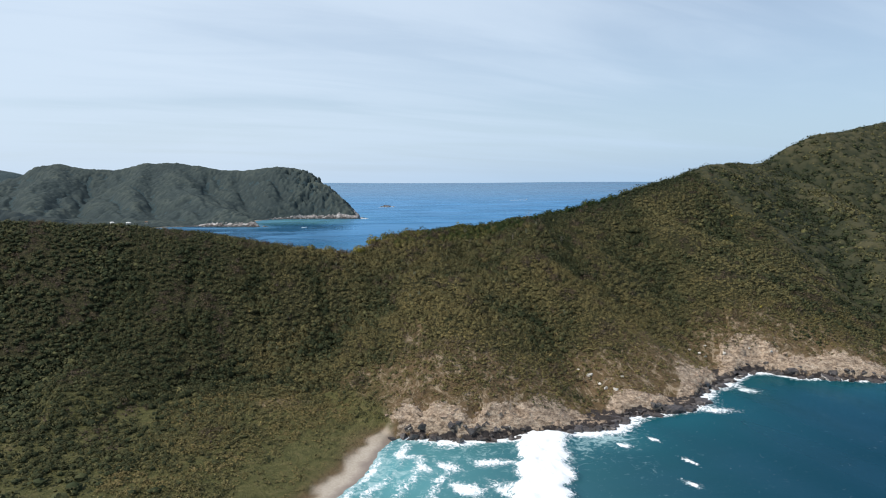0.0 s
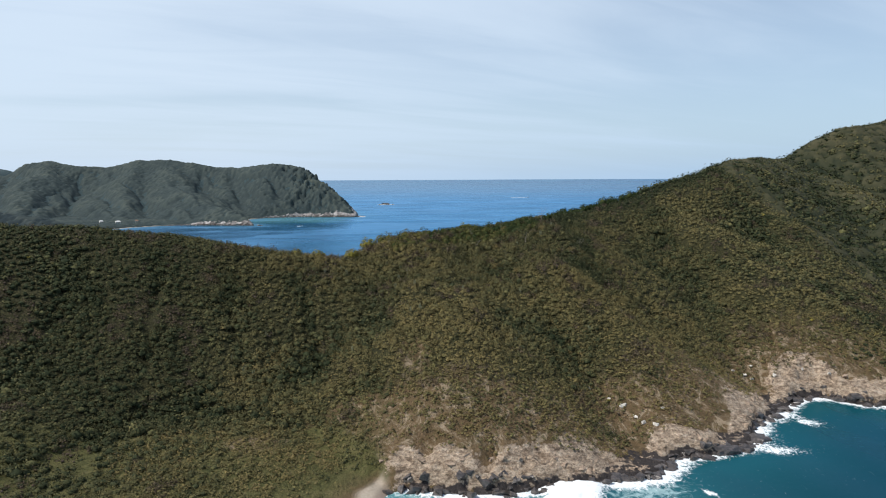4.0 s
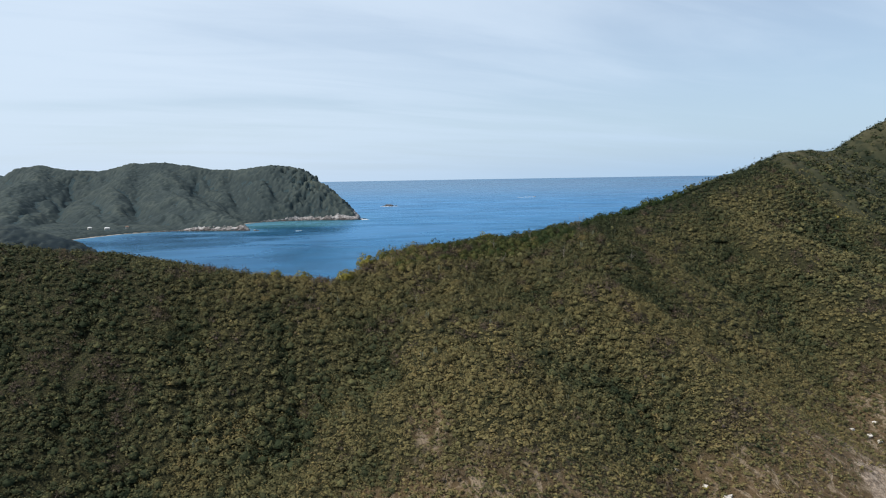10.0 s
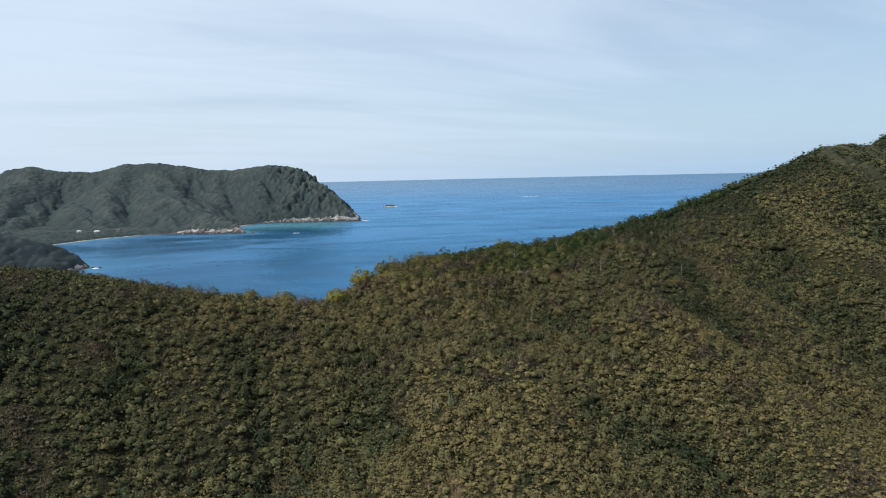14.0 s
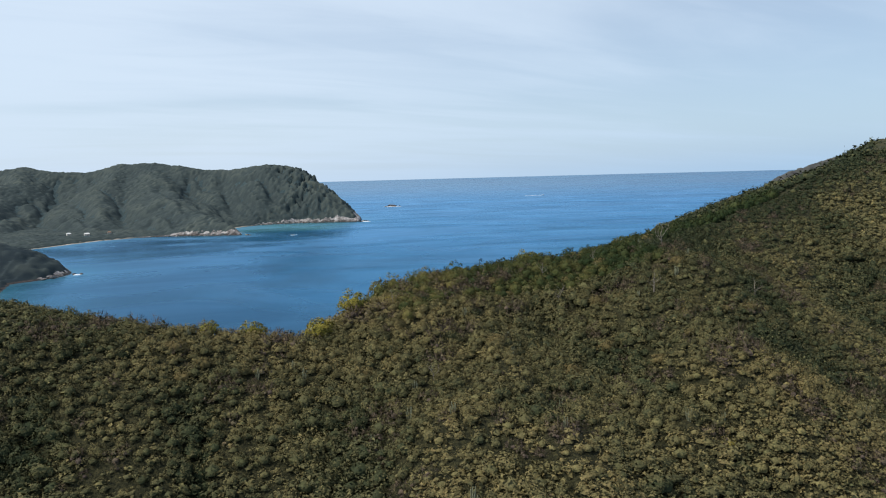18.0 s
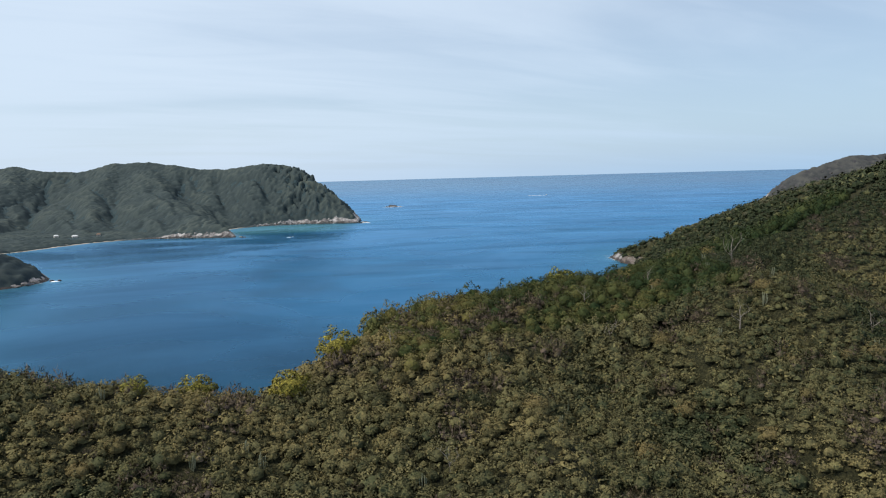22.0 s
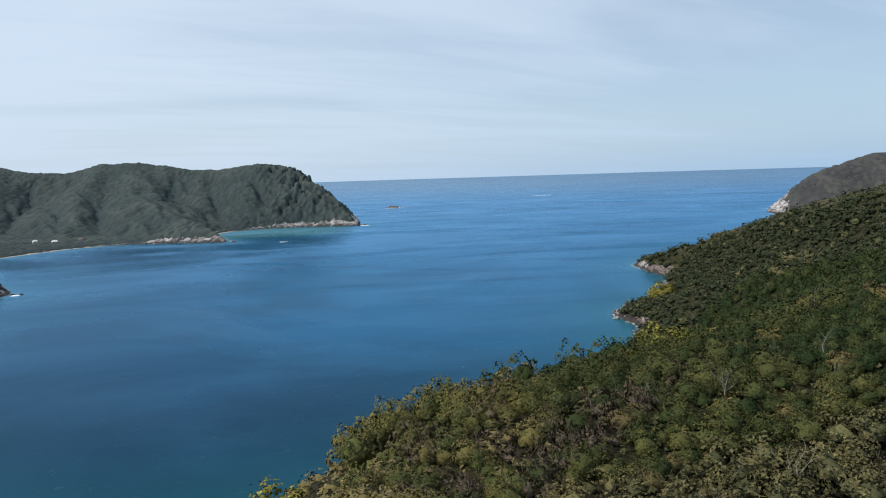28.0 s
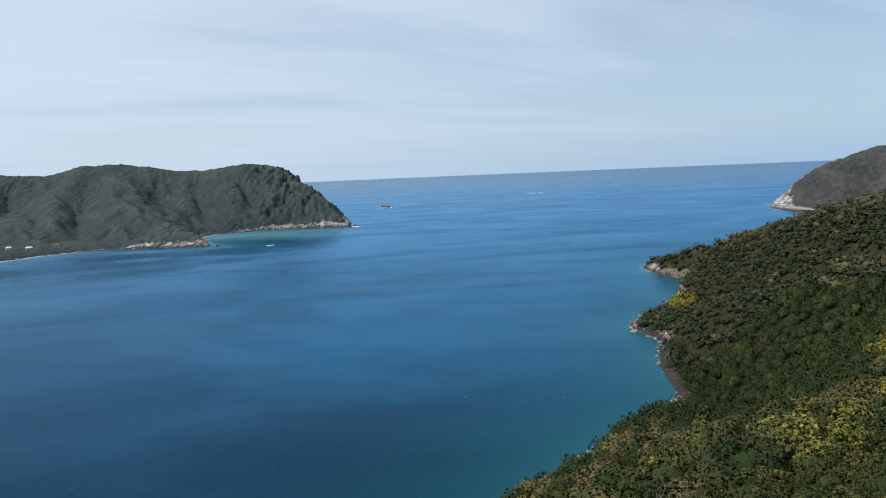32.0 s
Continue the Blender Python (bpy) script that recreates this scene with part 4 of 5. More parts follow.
    canopy_sheet("cape_scrub", 870, 1500, 1600, 2010, 4.0, 9.0, 3.0, "grey-brown dry scrub on the far cape, blue haze put into its colour", LEAF_CAPE, 0.5)


def low_scrub():
    n = 72000
    gx = rng.uniform(-80, 330, n)
    gy = rng.uniform(195, 380, n)
    z, d, rock = land(gx, gy)
    w = wooded(gx, gy, z, d, rock)
    keep = (d > 9) & (d < 100) & (rng.random(n) < sm(d, 5, 22) * (0.35 + 1.7 * (fbm(gx / 11, gy / 11, 3, 91) - 0.3))) & (z > 2.2)
    keep &= (rng.random(n) > 0.72) | (gx > 12) | (gy > 262) | (d > 30)
    p = np.stack([gx, gy, z], -1)[keep]
    plant("dry_tufts", TUFT_T, p, 0.45, 1.5, 0.75, "low brown tufts and small shrubs on the dry shore slope", np.clip(0.25 + 0.9 * (fbm(p[:, 0] / 8, p[:, 1] / 8, 2, 93) - 0.2) + rng.uniform(-0.15, 0.15, len(p)), 0.1, 0.88), 0.05)



# ---- standing trees, cactus, rocks, boats and houses ----
def part(name, mesh, parent, label=""):
    ob = new(name, mesh)
    ob.parent = parent
    return tagged(ob, label)


def thing(name, label, category, group=""):
    return tagged(new(name), label, category, group)


def tube(points, radii, sides=6):
    """A tapered tube along a line of points. Vertices and triangles."""
    pts = [Vector(p) for p in points]
    V, F = [], []
    for k, (p, r) in enumerate(zip(pts, radii)):
        ahead = (pts[min(k + 1, len(pts) - 1)] - pts[max(k - 1, 0)]).normalized()
        side = ahead.orthogonal().normalized()
        up = ahead.cross(side)
        for j in range(sides):
            a = 2 * math.pi * j / sides
            V.append(p + (side * math.cos(a) + up * math.sin(a)) * r)
    for k in range(len(pts) - 1):
        for j in range(sides):
            n = (j + 1) % sides
            a, c = k * sides, (k + 1) * sides
            F += [(a + j, a + n, c + n), (a + j, c + n, c + j)]
    V.append(pts[-1])
    F += [((len(pts) - 1) * sides + j, (len(pts) - 1) * sides + (j + 1) % sides, len(V) - 1) for j in range(sides)]
    return np.array(V), np.array(F)


def weld(pieces):
    V, F, n = [], [], 0
    for v, f in pieces:
        V.append(v)
        F.append(np.asarray(f) + n)
        n += len(v)
    return np.concatenate(V), np.concatenate(F)


def limbs(seed, reach, height, count, depth=2, thick=0.12):
    """A short trunk that forks into crooked limbs."""
    g = random.Random(seed)
    pieces = []

    def grow_limb(base, way, length, r, level):
        pts, rad, p, w = [base], [r], base.copy(), way.copy()
        for k in range(4):
            w = (w + Vector((g.uniform(-1, 1), g.uniform(-1, 1), g.uniform(-0.3, 0.6))) * 0.28).normalized()
            p = p + w * length / 4
            pts.append(p.copy())
            rad.append(r * (1 - 0.19 * (k + 1)))
        pieces.append(tube(pts, rad, 5 if level == 0 else 4))
        if level < depth:
            for k in range(count if level == 0 else 3):
                at = pts[2 + k % 3]
                a = 2 * math.pi * (k + g.random() * 0.7) / count
                out = Vector((math.cos(a) * reach, math.sin(a) * reach, g.uniform(0.45, 1.0))).normalized()
                grow_limb(at, out, length * g.uniform(0.55, 0.8), rad[2] * 0.62, level + 1)

    grow_limb(Vector((0, 0, -0.3)), Vector((0, 0, 1)), height, thick, 0)
    return weld(pieces)


def seat(x, y, sink=0.1):
    return float(land(np.array([x]), np.array([y]))[0][0]) - sink


def tree_spots():
    """Single trees: large ones on the side of the bay, smaller ones along the crest and the front slope."""
    g = np.random.default_rng(21)
    spots = []
    for count, x0, x1, y0, y1, lo, hi, gap, bay in ((BAY_TREES, 40, 130, 458, 560, 2.1, 3.7, 4.7, True), (65, -60, 130, 395, 480, 1.7, 2.6, 6.0, False)):
        made = 0
        while made < count:
            x, y = g.uniform(x0, x1), g.uniform(y0, y1)
            at = np.array([[x, y]])
            if (behind(at)[0] < 3 if bay else behind(at)[0] > -8) or shore(x, y)[0] < 9 or any(math.hypot(x - a, y - c) < gap * g.uniform(0.75, 1) for a, c, _ in spots):
                continue
            spots.append((x, y, g.uniform(lo, hi) * (0.7 if bay and behind(at)[0] < 14 else 1.0)))
            made += 1
    return spots


BAY_TREES = 190
TREES = tree_spots()
GOLD_TREES = [(-18, 422, 2.7), (-29, 420, 2.2), (77, 483, 3.3), (72, 479, 2.2), (87, 512, 2.4), (83, 499, 2.3), (93, 500, 2.2), (108, 508, 2.6),
              (66, 504, 1.9), (9, 434, 2.2), (150, 560, 3.2), (215, 800, 4.0), (0, 421, 2.0)]
DEAD_TREES = [(72, 441, 1.0), (71, 457, 0.9), (90, 462, 0.8), (66, 496, 0.8), (98, 430, 0.7), (20, 432, 0.6), (118, 470, 0.9), (28, 395, 0.6), (52, 478, 0.7), (80, 494, 0.8), (130, 430, 0.8), (110, 492, 0.8)]
STANDING = TREES + [(x, y, r * 1.6) for x, y, r in GOLD_TREES] + [(x, y, 1.2) for x, y, _ in DEAD_TREES]


def leafy_tree(name, seed, mat, label, group, leaves=1050):
    """A tree with a crown of 2.2 m radius: forked pale limbs below tufts of leaves."""
    root = thing(name, label, "tree", group)
    v, f = limbs(seed, 1.1, 1.8, 5, 1, 0.12)
    part("trunk", mesh_of("trunk", v, f, BARK), root, "grey-brown forked trunk")
    v, f, _, n = tufted_crown(200 + seed, 13 + seed % 3 * 3, leaves, 0.062, 0.8, 8, 3, 0.72)
    part("crown", mesh_of("crown", v * [2.2, 2.2, 2.2] + [0, 0, 0.2], f, mat, normals=n), root)
    return root


def place(x, y, scale, turn, sink=0.1):
    return Matrix.Translation((x, y, seat(x, y, sink))) @ Matrix.Rotation(turn, 4, "Z") @ Matrix.Diagonal((scale, scale, scale * 0.95, 1))


def build_trees():
    g = random.Random(5)
    bay = [leafy_tree("tree", k, LEAF_BAY, ("deep green small-leaved tree on the slope above the bay", "olive green domed tree above the bay")[k % 2], "trees above the bay") for k in range(8)]
    front = [leafy_tree("tree", 10 + k, LEAF_OB, "brownish green dry-season tree on the wooded ridge", "trees on the ridge") for k in range(4)]
    for kinds, spots in ((bay, TREES[:BAY_TREES]), (front, TREES[BAY_TREES:])):
        for n, (x, y, r) in enumerate(spots):
            m = place(x, y, r / 2.2, g.uniform(0, 6.28)) @ Matrix.Diagonal((1, 1, g.uniform(0.85, 1.15), 1))
            if n < len(kinds):
                kinds[n].matrix_basis = m
            else:
                copy_thing(kinds[n % len(kinds)], m)
    gold = [leafy_tree("flowering_tree", 30 + k, LEAF_GOLD, "yellow-flowering tree standing out of olive forest", "yellow trees") for k in range(3)]
    for n, (x, y, r) in enumerate(GOLD_TREES):
        m = place(x, y, r / 2.2 * 1.35, g.uniform(0, 6.28))
        if n < 3:
            gold[n].matrix_basis = m
        else:
            copy_thing(gold[n % 3], m)
    dead = []
    for k in range(3):
        root = thing("dead_tree", "bleached bare dead tree rising above the scrub", "tree", "dead trees")
        v, f = limbs(60 + k, 0.75, 3.2, 4, 2, 0.16)
        part("trunk", mesh_of("trunk", v, f, DEADWOOD), root)
        dead.append(root)
    for n, (x, y, s) in enumerate(DEAD_TREES):
        m = place(x, y, s * 1.45, g.uniform(0, 6.28), 0.0)
        if n < 3:
            dead[n].matrix_basis = m
        else:
            copy_thing(dead[n % 3], m)


def build_cactus():
    g = random.Random(9)
    kinds = []
    for k in range(4):
        root = thing("organ_pipe_cactus", "grey-green columnar cactus clump among dry shrubs", "cactus", "cactus on the slope")
        for j in range(g.randint(7, 10)):
            a, r, h = g.uniform(0, 6.28), g.uniform(0.2, 0.8), g.uniform(1.8, 3.4)
            x, y = math.cos(a) * r, math.sin(a) * r
            v, f = tube([(x * 0.5, y * 0.5, -0.3), (x, y, 0.6), (x * 1.15, y * 1.15, h * 0.6), (x * 1.2, y * 1.2, h * 0.93), (x * 1.2, y * 1.2, h)], [0.06, 0.085, 0.09, 0.08, 0.04], 7)
            part("stem", mesh_of("stem", v, f, CACTUS), root)
        kinds.append(root)
    made = 0
    while made < 46:
        x, y = g.uniform(-60, 130), g.uniform(330, 480)
        m = place(x, y, g.uniform(0.85, 1.1), g.uniform(0, 6.28), 0.0)
        if made < 4:
            kinds[made].matrix_basis = m
        else:
            copy_thing(kinds[made % 4], m)
        made += 1


def rock_mesh(name, seed, mat, flat=0.7):
    """An angular, fractured block of about unit radius."""
    g = random.Random(seed)
    bm = bmesh.new()
    for block in range(3):
        mid = Vector((g.uniform(-0.5, 0.5), g.uniform(-0.5, 0.5), g.uniform(-0.3, 0.15))) * (block > 0)
        size = 1.0 if block == 0 else g.uniform(0.45, 0.7)
        tilt = Matrix.Rotation(g.uniform(-0.5, 0.5), 3, "X") @ Matrix.Rotation(g.uniform(0, 3.14), 3, "Z")
        verts = []
        for _ in range(13):
            v = Vector([max(-0.8, min(0.8, g.gauss(0, 0.65))) for _ in range(3)])
            verts.append(bm.verts.new((mid + tilt @ v * size) * 1.15))
        bmesh.ops.convex_hull(bm, input=verts)
    bmesh.ops.delete(bm, geom=[v for v in bm.verts if not v.link_faces], context="VERTS")
    for v in bm.verts:
        v.co.z *= flat
    me = bpy.data.meshes.new(name)
    bm.to_mesh(me)
    bm.free()
    me.materials.append(mat)
    return me


def put_rock(name, mesh, x, y, z, r, turn, label, group, first=None, stretch=1.0):
    ob = new(name, mesh)
    ob.matrix_world = Matrix.Translation((x, y, z)) @ Matrix.Rotation(turn, 4, "Z") @ Matrix.Diagonal((r * stretch, r, r, 1))
    return tagged(ob, label, "rock", group)


def along(line, a, c):
    """Places along the shoreline between two of its corners."""
    pts = [Vector((p[0], p[1])) for p in line[a:c]]
    out = []
    for p, q in zip(pts[:-1], pts[1:]):
        n = max(1, int((q - p).length / 2.3))
        way = (q - p).normalized()
        out += [(p.lerp(q, k / n), Vector((-way.y, way.x))) for k in range(n)]
    return out


def build_rocks():
    g = random.Random(12)
    dark = [rock_mesh("shore_rock", k, WETROCK) for k in range(6)]
    tan = [rock_mesh("boulder", 20 + k, TANROCK) for k in range(6)]
    grey = [rock_mesh("boulder", 90 + k, GREYROCK) for k in range(6)]
    crag = [rock_mesh("crag", 70 + k, TANROCK, 0.75) for k in range(6)]
    white = [rock_mesh("boulder", 40 + k, WHITEROCK, 0.8) for k in range(4)]
    for p, inland in along(NEAR_SHORE, 7, 23):
        q = p + inland * g.uniform(-2.5, 2.5)
        r = g.uniform(0.8, 2.6) * (1.5 if g.random() < 0.12 else 1)
        put_rock("shore_rock", g.choice(dark), q.x, q.y, g.uniform(-0.5, 0.5), r, g.uniform(0, 6.28), "black wet basalt rock in the surf", "rocks along the shore", stretch=g.uniform(0.9, 1.7))
        if g.random() < 0.3:
            q = p + inland * g.uniform(3, 12)
            z = seat(q.x, q.y, 0.3)
            put_rock("boulder", g.choice(tan), q.x, q.y, z, g.uniform(0.4, 1.5), g.uniform(0, 6.28), "tan weathered boulder on the rocky shore", "boulders above the surf", stretch=g.uniform(0.8, 1.5))
    for p, inland in along(NEAR_SHORE, 8, 24):
        for back, lo, hi in ((1.5, 0.9, 2.1), (5.0, 0.7, 1.9), (9.0, 0.5, 1.5)):
            if g.random() < (0.75, 0.6, 0.4)[int(back > 3) + int(back > 8)]:
                q = p + inland * (back + g.uniform(-1.8, 1.8))
                r = g.uniform(lo, hi)
                mesh = g.choice(dark if back < 3 else crag)
                put_rock("crag", mesh, q.x, q.y, seat(q.x, q.y, 0.6 * r), r, g.uniform(0, 6.28), "black wave-washed basalt crag" if back < 3 else "tan fractured rock crag of the sea cliff", "crags of the sea cliff", stretch=g.uniform(1.0, 1.8))
    for x, y, r in ((105, 299, 1.1), (109, 288, 1.0), (107, 291.5, 0.8), (101, 304, 0.7), (179.5, 339.7, 1.0), (182, 337, 0.9), (176, 343, 0.8), (112, 285, 1.1), (190, 333, 1.0), (95, 310, 0.7), (118, 292, 0.7), (186, 345, 0.7), (206, 336, 0.9), (215, 330, 0.8)):
        put_rock("boulder", g.choice(white), x, y, seat(x, y, -0.15), r, g.uniform(0, 6.28), "pale bleached boulder lying on the grassy slope", "pale boulders", stretch=g.uniform(1.0, 1.4))
    for p, inland in along(BAY_SHORE, 8, 18):
        if g.random() < 0.42:
            q = p + inland * g.uniform(-2, 2)
            put_rock("shore_rock", g.choice(grey if g.random() < 0.6 else dark), q.x, q.y, g.uniform(-0.4, 0.2), g.uniform(0.6, 1.7), g.uniform(0, 6.28), "grey boulder at the foot of the wooded shore", "rocks along the bay", stretch=g.uniform(0.9, 1.5))
    pale = [rock_mesh("boulder", 110 + k, PALEROCK, 0.85) for k in range(5)]
    for cx, cy, sx, sy, count in ((98, 634, 5, 4, 16), (118, 652, 8, 4, 16), (140, 668, 7, 4, 18), (150, 684, 4, 6, 12), (183, 806, 5, 5, 18), (188, 782, 4, 9, 14), (176, 752, 6, 12, 10)):
        for _ in range(count):
            x, y = g.gauss(cx, sx), g.gauss(cy, sy)
            d = float(shore(np.array([x]), np.array([y]))[0][0])
            if -3.5 < d < 5:
                r = g.uniform(0.5, 1.5) * (1.6 if g.random() < 0.15 else 1)
                put_rock("boulder", g.choice(pale if g.random() < 0.65 else dark), x, y, max(seat(x, y, 0.0), -0.3), r, g.uniform(0, 6.28), "pale broken boulder at the foot of the wooded point", "boulders on the points", stretch=g.uniform(0.9, 1.5))
    for p, inland in along(HEADLAND_SHORE, 1, 4) + along(HEADLAND_SHORE, 13, 19) + along(HEADLAND_SHORE, 21, 26):
        if g.random() < 0.3:
            q = p + inland * g.uniform(-4, 6)
            put_rock("shore_rock", g.choice(grey + dark[:2]), q.x, q.y, g.uniform(0, 0.8), g.uniform(1.6, 3.4), g.uniform(0, 6.28), "grey cliff-foot rock on the far headland", "rocks of the headland", stretch=g.uniform(0.9, 1.6))
    for x, y, r in ((92, 2575, 7), (104, 2570, 9), (116, 2578, 6), (83, 2572, 3.5), (128, 2574, 3.5)):
        put_rock("islet", g.choice(dark), x, y, 0.5, r, g.uniform(0, 6.28), "dark rock islet washed by white surf", "islets off the headland", stretch=1.4)
    for x, y, r in ((8, 1806, 4), (14, 1812, 3), (19, 1806, 2.2), (2, 1798, 3.2), (-309, 1028, 2.5), (-303, 1030, 1.6), (-203, 1512, 3.2), (-197, 1509, 2.0)):
        put_rock("islet", g.choice(dark), x, y, 0.3, r, g.uniform(0, 6.28), "dark rock standing in the water off the point", "rocks off the points", stretch=1.3)


def prism(outline, z0, z1, top=1.0):
    """A closed block over an outline, its top drawn in by a factor."""
    n = len(outline)
    c = np.mean(outline, 0)
    V = [(x, y, z0) for x, y in outline] + [(c[0] + (x - c[0]) * top, c[1] + (y - c[1]) * top, z1) for x, y in outline] + [(*c, z0), (*c, z1)]
    F = []
    for k in range(n):
        m = (k + 1) % n
        F += [(k, m, n + m), (k, n + m, n + k), (m, k, 2 * n), (n + k, n + m, 2 * n + 1)]
    return np.array(V), np.array(F)


def build_boat(x, y, heading, size, wake):
    """A motor boat under way; its wake is foam on the water."""
    z = float(sea_height(np.array(x), np.array(y)))
    root = thing("motor_boat", "white motor boat under way on the blue bay", "boat", "boats")
    hull = [(3.6, 0), (2.2, 0.95), (-3.4, 1.1), (-3.4, -1.1), (2.2, -0.95)]
    part("hull", mesh_of("hull", *prism([(a * 0.94, c * 0.8) for a, c in hull], -0.3, 0.9, 1.1), BOATWHITE, smooth=False), root)
    part("deck", mesh_of("deck", *prism([(a * 0.95, c * 0.85) for a, c in hull], 0.9, 0.98), BOATDECK, smooth=False), root)
    part("cabin", mesh_of("cabin", *prism([(1.2, 0.7), (-1.0, 0.75), (-1.0, -0.75), (1.2, -0.7)], 0.98, 1.9, 0.8), BOATWHITE, smooth=False), root)
    part("windscreen", mesh_of("windscreen", *prism([(1.3, 0.6), (1.05, 0.6), (1.05, -0.6), (1.3, -0.6)], 1.3, 1.75, 0.85), DARKGLASS, smooth=False), root)
    part("outboard_motor", mesh_of("outboard_motor", *prism([(-3.4, 0.25), (-3.9, 0.25), (-3.9, -0.25), (-3.4, -0.25)], 0.2, 1.3, 0.8), DARKGLASS, smooth=False), root)
    root.matrix_basis = Matrix.Translation((x, y, z + 0.05)) @ Matrix.Rotation(heading, 4, "Z") @ Matrix.Scale(size, 4)
    g = np.random.default_rng(3)
    n = 40
    s = np.linspace(0, wake, n)
    w = 1.3 * size + 0.05 * s
    V, F = [], []
    for k in range(n):
        for j, c in enumerate((-1, -0.4, 0.4, 1)):
            lx, ly = -3.0 * size - s[k], c * w[k] * g.uniform(0.7, 1.1) * (1 - 0.7 * (k / n) ** 2)
            px, py = x + lx * math.cos(heading) - ly * math.sin(heading), y + lx * math.sin(heading) + ly * math.cos(heading)
            V.append((px, py, float(sea_height(np.array(px), np.array(py))) + (0.05, 0.5, 0.5, 0.05)[j]))
    for k in range(n - 1):
        for j in range(3):
            a = k * 4 + j
            F += [(a, a + 1, a + 5), (a, a + 5, a + 4)]
    tagged(new("wake", mesh_of("wake", V, F, FOAM)), "white foam wake trailing behind the boat", "foam", kind="stuff")


def build_surf():
    """Lumpy foam round the islets and points."""
    g = np.random.default_rng(14)
    for x, y, rx, ry in ((104, 2564, 34, 7), (14, 1797, 12, 2.5), (-305, 1024, 5, 1.6)):
        z0 = float(sea_height(np.array(x), np.array(y)))
        V, F = [(x, y, z0 + 0.9)], []
        for ring, k in ((0.55, 0.7), (1.0, 0.05)):
            for a in np.linspace(0, 2 * math.pi, 24, endpoint=False):
                q = ring * g.uniform(0.65, 1.15)
                V.append((x + math.cos(a) * rx * q, y + math.sin(a) * ry * q, z0 + k * g.uniform(0.5, 1.3)))
        for a in range(24):
            c = (a + 1) % 24
            F += [(0, 1 + a, 1 + c), (1 + a, 25 + a, 25 + c), (1 + a, 25 + c, 1 + c)]
        tagged(new("surf_foam", mesh_of("surf_foam", V, F, FOAM)), "white surf foam breaking round the rocks", "foam", kind="stuff")


def build_house(x, y, turn, w, l, roof_mat, label):
    root = thing("beach_house", label, "house", "houses behind the beach")
    o = [(l / 2, w / 2), (-l / 2, w / 2), (-l / 2, -w / 2), (l / 2, -w / 2)]
    part("wall", mesh_of("wall", *prism(o, -1.5, 2.9), PLASTER, smooth=False), root)
    h, e = 2.9, 0.7
    V = [(l / 2 + e, w / 2 + e, h), (-l / 2 - e, w / 2 + e, h), (-l / 2 - e, -w / 2 - e, h), (l / 2 + e, -w / 2 - e, h), (l / 2 - 1.5, 0, h + 2.2), (-l / 2 + 1.5, 0, h + 2.2)]
    part("roof", mesh_of("roof", V, [(0, 1, 5), (0, 5, 4), (2, 3, 4), (2, 4, 5), (1, 2, 5), (3, 0, 4), (0, 3, 2), (0, 2, 1)], roof_mat, smooth=False), root)
    for k in (-0.3, 0.3):
        part("window", mesh_of("window", *prism([(k * l + 0.7, -w / 2 + 0.05), (k * l - 0.7, -w / 2 + 0.05), (k * l - 0.7, -w / 2 - 0.06), (k * l + 0.7, -w / 2 - 0.06)], 0.9, 2.2), DARKGLASS, smooth=False), root)
    part("door", mesh_of("door", *prism([(0.5, -w / 2 + 0.05), (-0.5, -w / 2 + 0.05), (-0.5, -w / 2 - 0.07), (0.5, -w / 2 - 0.07)], 0.0, 2.1), BARK, smooth=False), root)
    root.matrix_basis = Matrix.Translation((x, y, seat(x, y, 0.0))) @ Matrix.Rotation(turn, 4, "Z")


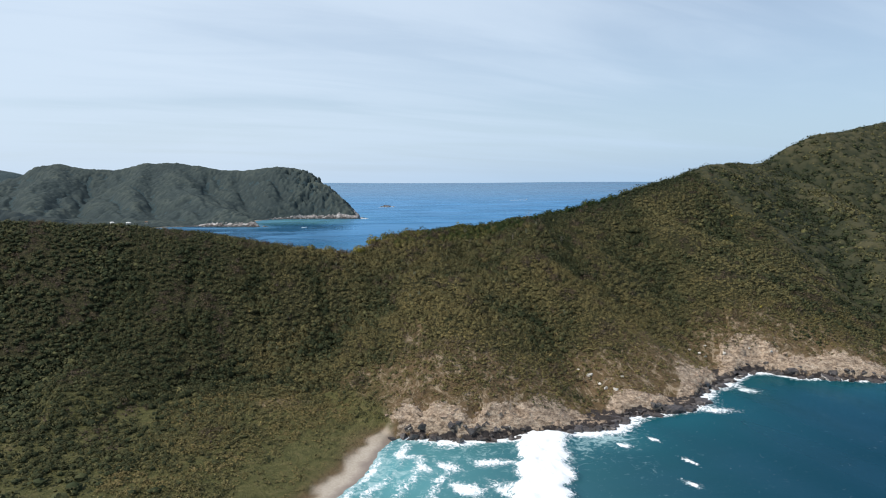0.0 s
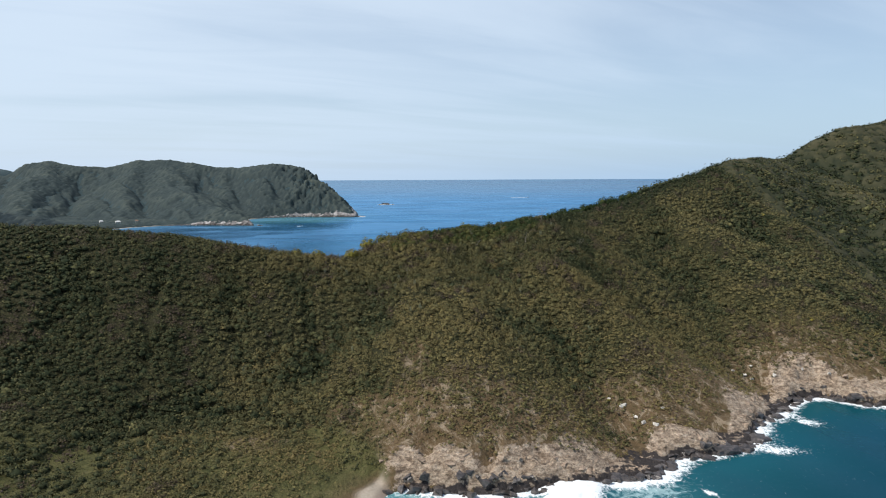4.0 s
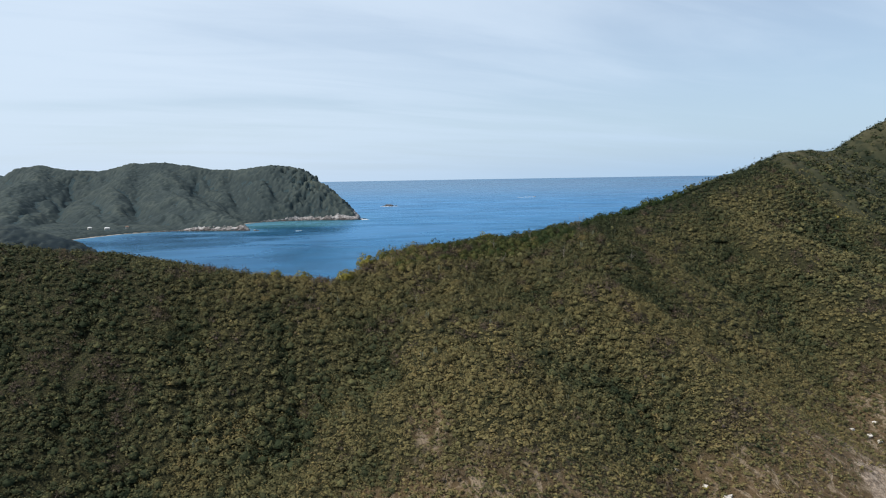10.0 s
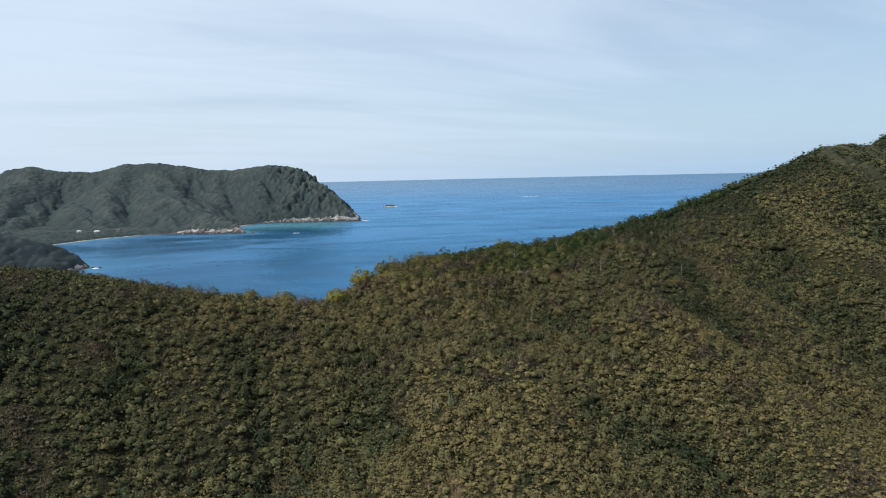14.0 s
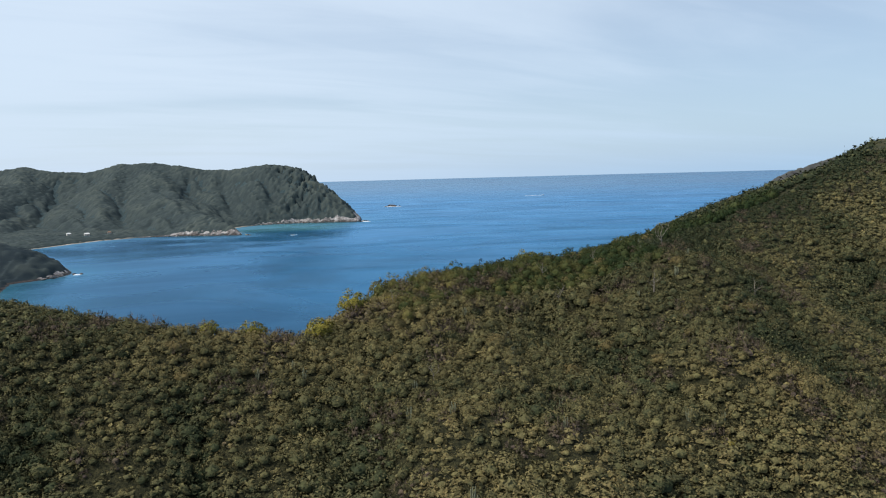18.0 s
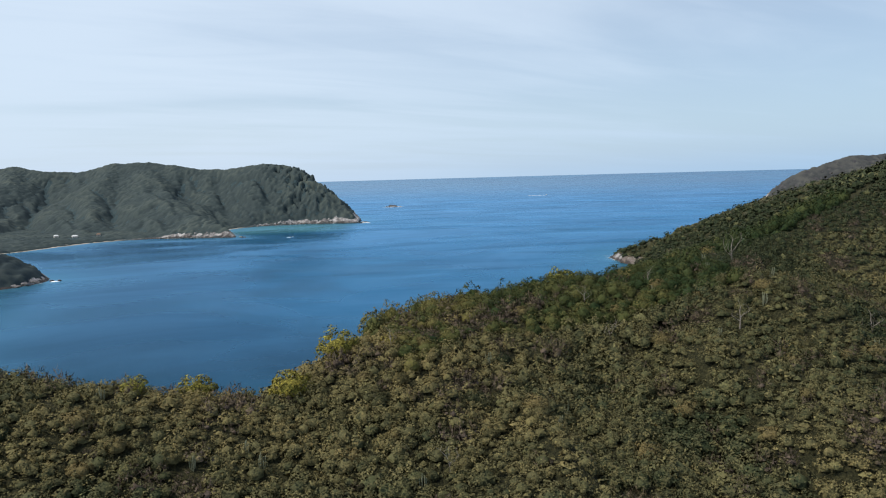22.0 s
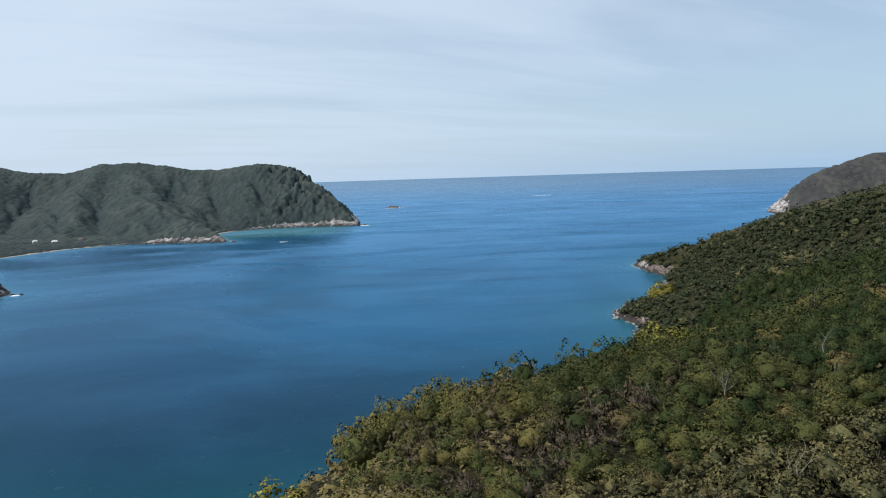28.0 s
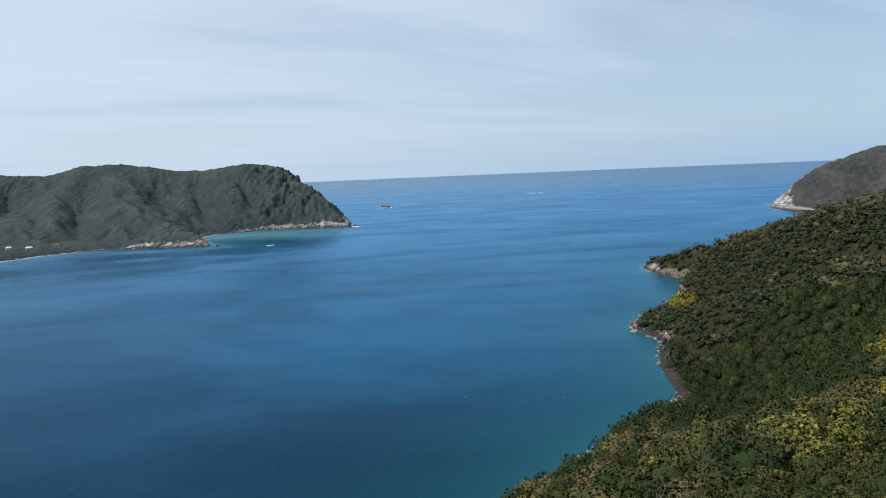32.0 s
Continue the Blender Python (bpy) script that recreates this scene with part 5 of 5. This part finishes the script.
CACTUS = plain("cactus_skin", (0.14, 0.15, 0.09), (0.22, 0.22, 0.14), 2.0)
WETROCK = plain("wet_basalt", (0.035, 0.031, 0.030), (0.12, 0.102, 0.092), 0.9, 0.35, 0.5, 0.3)
TANROCK = plain("tan_rock", (0.17, 0.125, 0.09), (0.42, 0.32, 0.235), 0.7, 0.9, 0.2, 0.3)
PALEROCK = plain("pale_cliff_rock", (0.20, 0.175, 0.155), (0.46, 0.42, 0.38), 0.6, 0.9, 0.2, 0.3)
GREYROCK = plain("grey_rock", (0.10, 0.09, 0.085), (0.29, 0.27, 0.25), 0.7, 0.9, 0.2, 0.3)
WHITEROCK = plain("pale_rock", (0.55, 0.50, 0.43), (0.70, 0.66, 0.60), 1.2, 0.9, 0.2, 0.1)
FOAM = plain("foam", (0.78, 0.82, 0.84), (0.9, 0.92, 0.93), 0.6, 0.7, 0.3, 0.2)
BOATWHITE = plain("boat_gelcoat", (0.78, 0.78, 0.76), (0.82, 0.82, 0.80), 2.0, 0.3, 0.5)
BOATDECK = plain("boat_deck", (0.40, 0.34, 0.26), (0.50, 0.44, 0.36), 2.0, 0.6)
DARKGLASS = plain("dark_glass", (0.015, 0.018, 0.02), (0.03, 0.034, 0.036), 2.0, 0.1, 0.5)
PLASTER = plain("plaster", (0.62, 0.58, 0.50), (0.72, 0.68, 0.60), 1.0)
PALEROOF = plain("pale_roof", (0.70, 0.69, 0.66), (0.78, 0.77, 0.74), 0.6)
CLAYROOF = plain("clay_roof", (0.20, 0.12, 0.08), (0.26, 0.17, 0.12), 0.8)
LEAF_GOLD = leaf_material("gold_leaves", True, [(0.0, (0.18, 0.150, 0.034)), (0.5, (0.16, 0.145, 0.036)), (1.0, (0.135, 0.138, 0.036))], (0.27, 0.235, 0.07))

grow()
low_scrub()
build_trees()
build_cactus()
build_boat(790, 3180, 0.15, 1.6, 80)
build_boat(-112, 1480, 0.2, 0.7, 8)
build_surf()
for (hx, hy, hw, hl), turn, roof, label in zip(HOUSES, (0.5, 0.7, 0.3), (PALEROOF, PALEROOF, CLAYROOF), (
        "low beach house with a pale metal roof", "small beach house with a pale roof among trees", "small beach house with a clay tile roof")):
    build_house(hx, hy, turn, hw, hl, roof, label)
build_rocks()
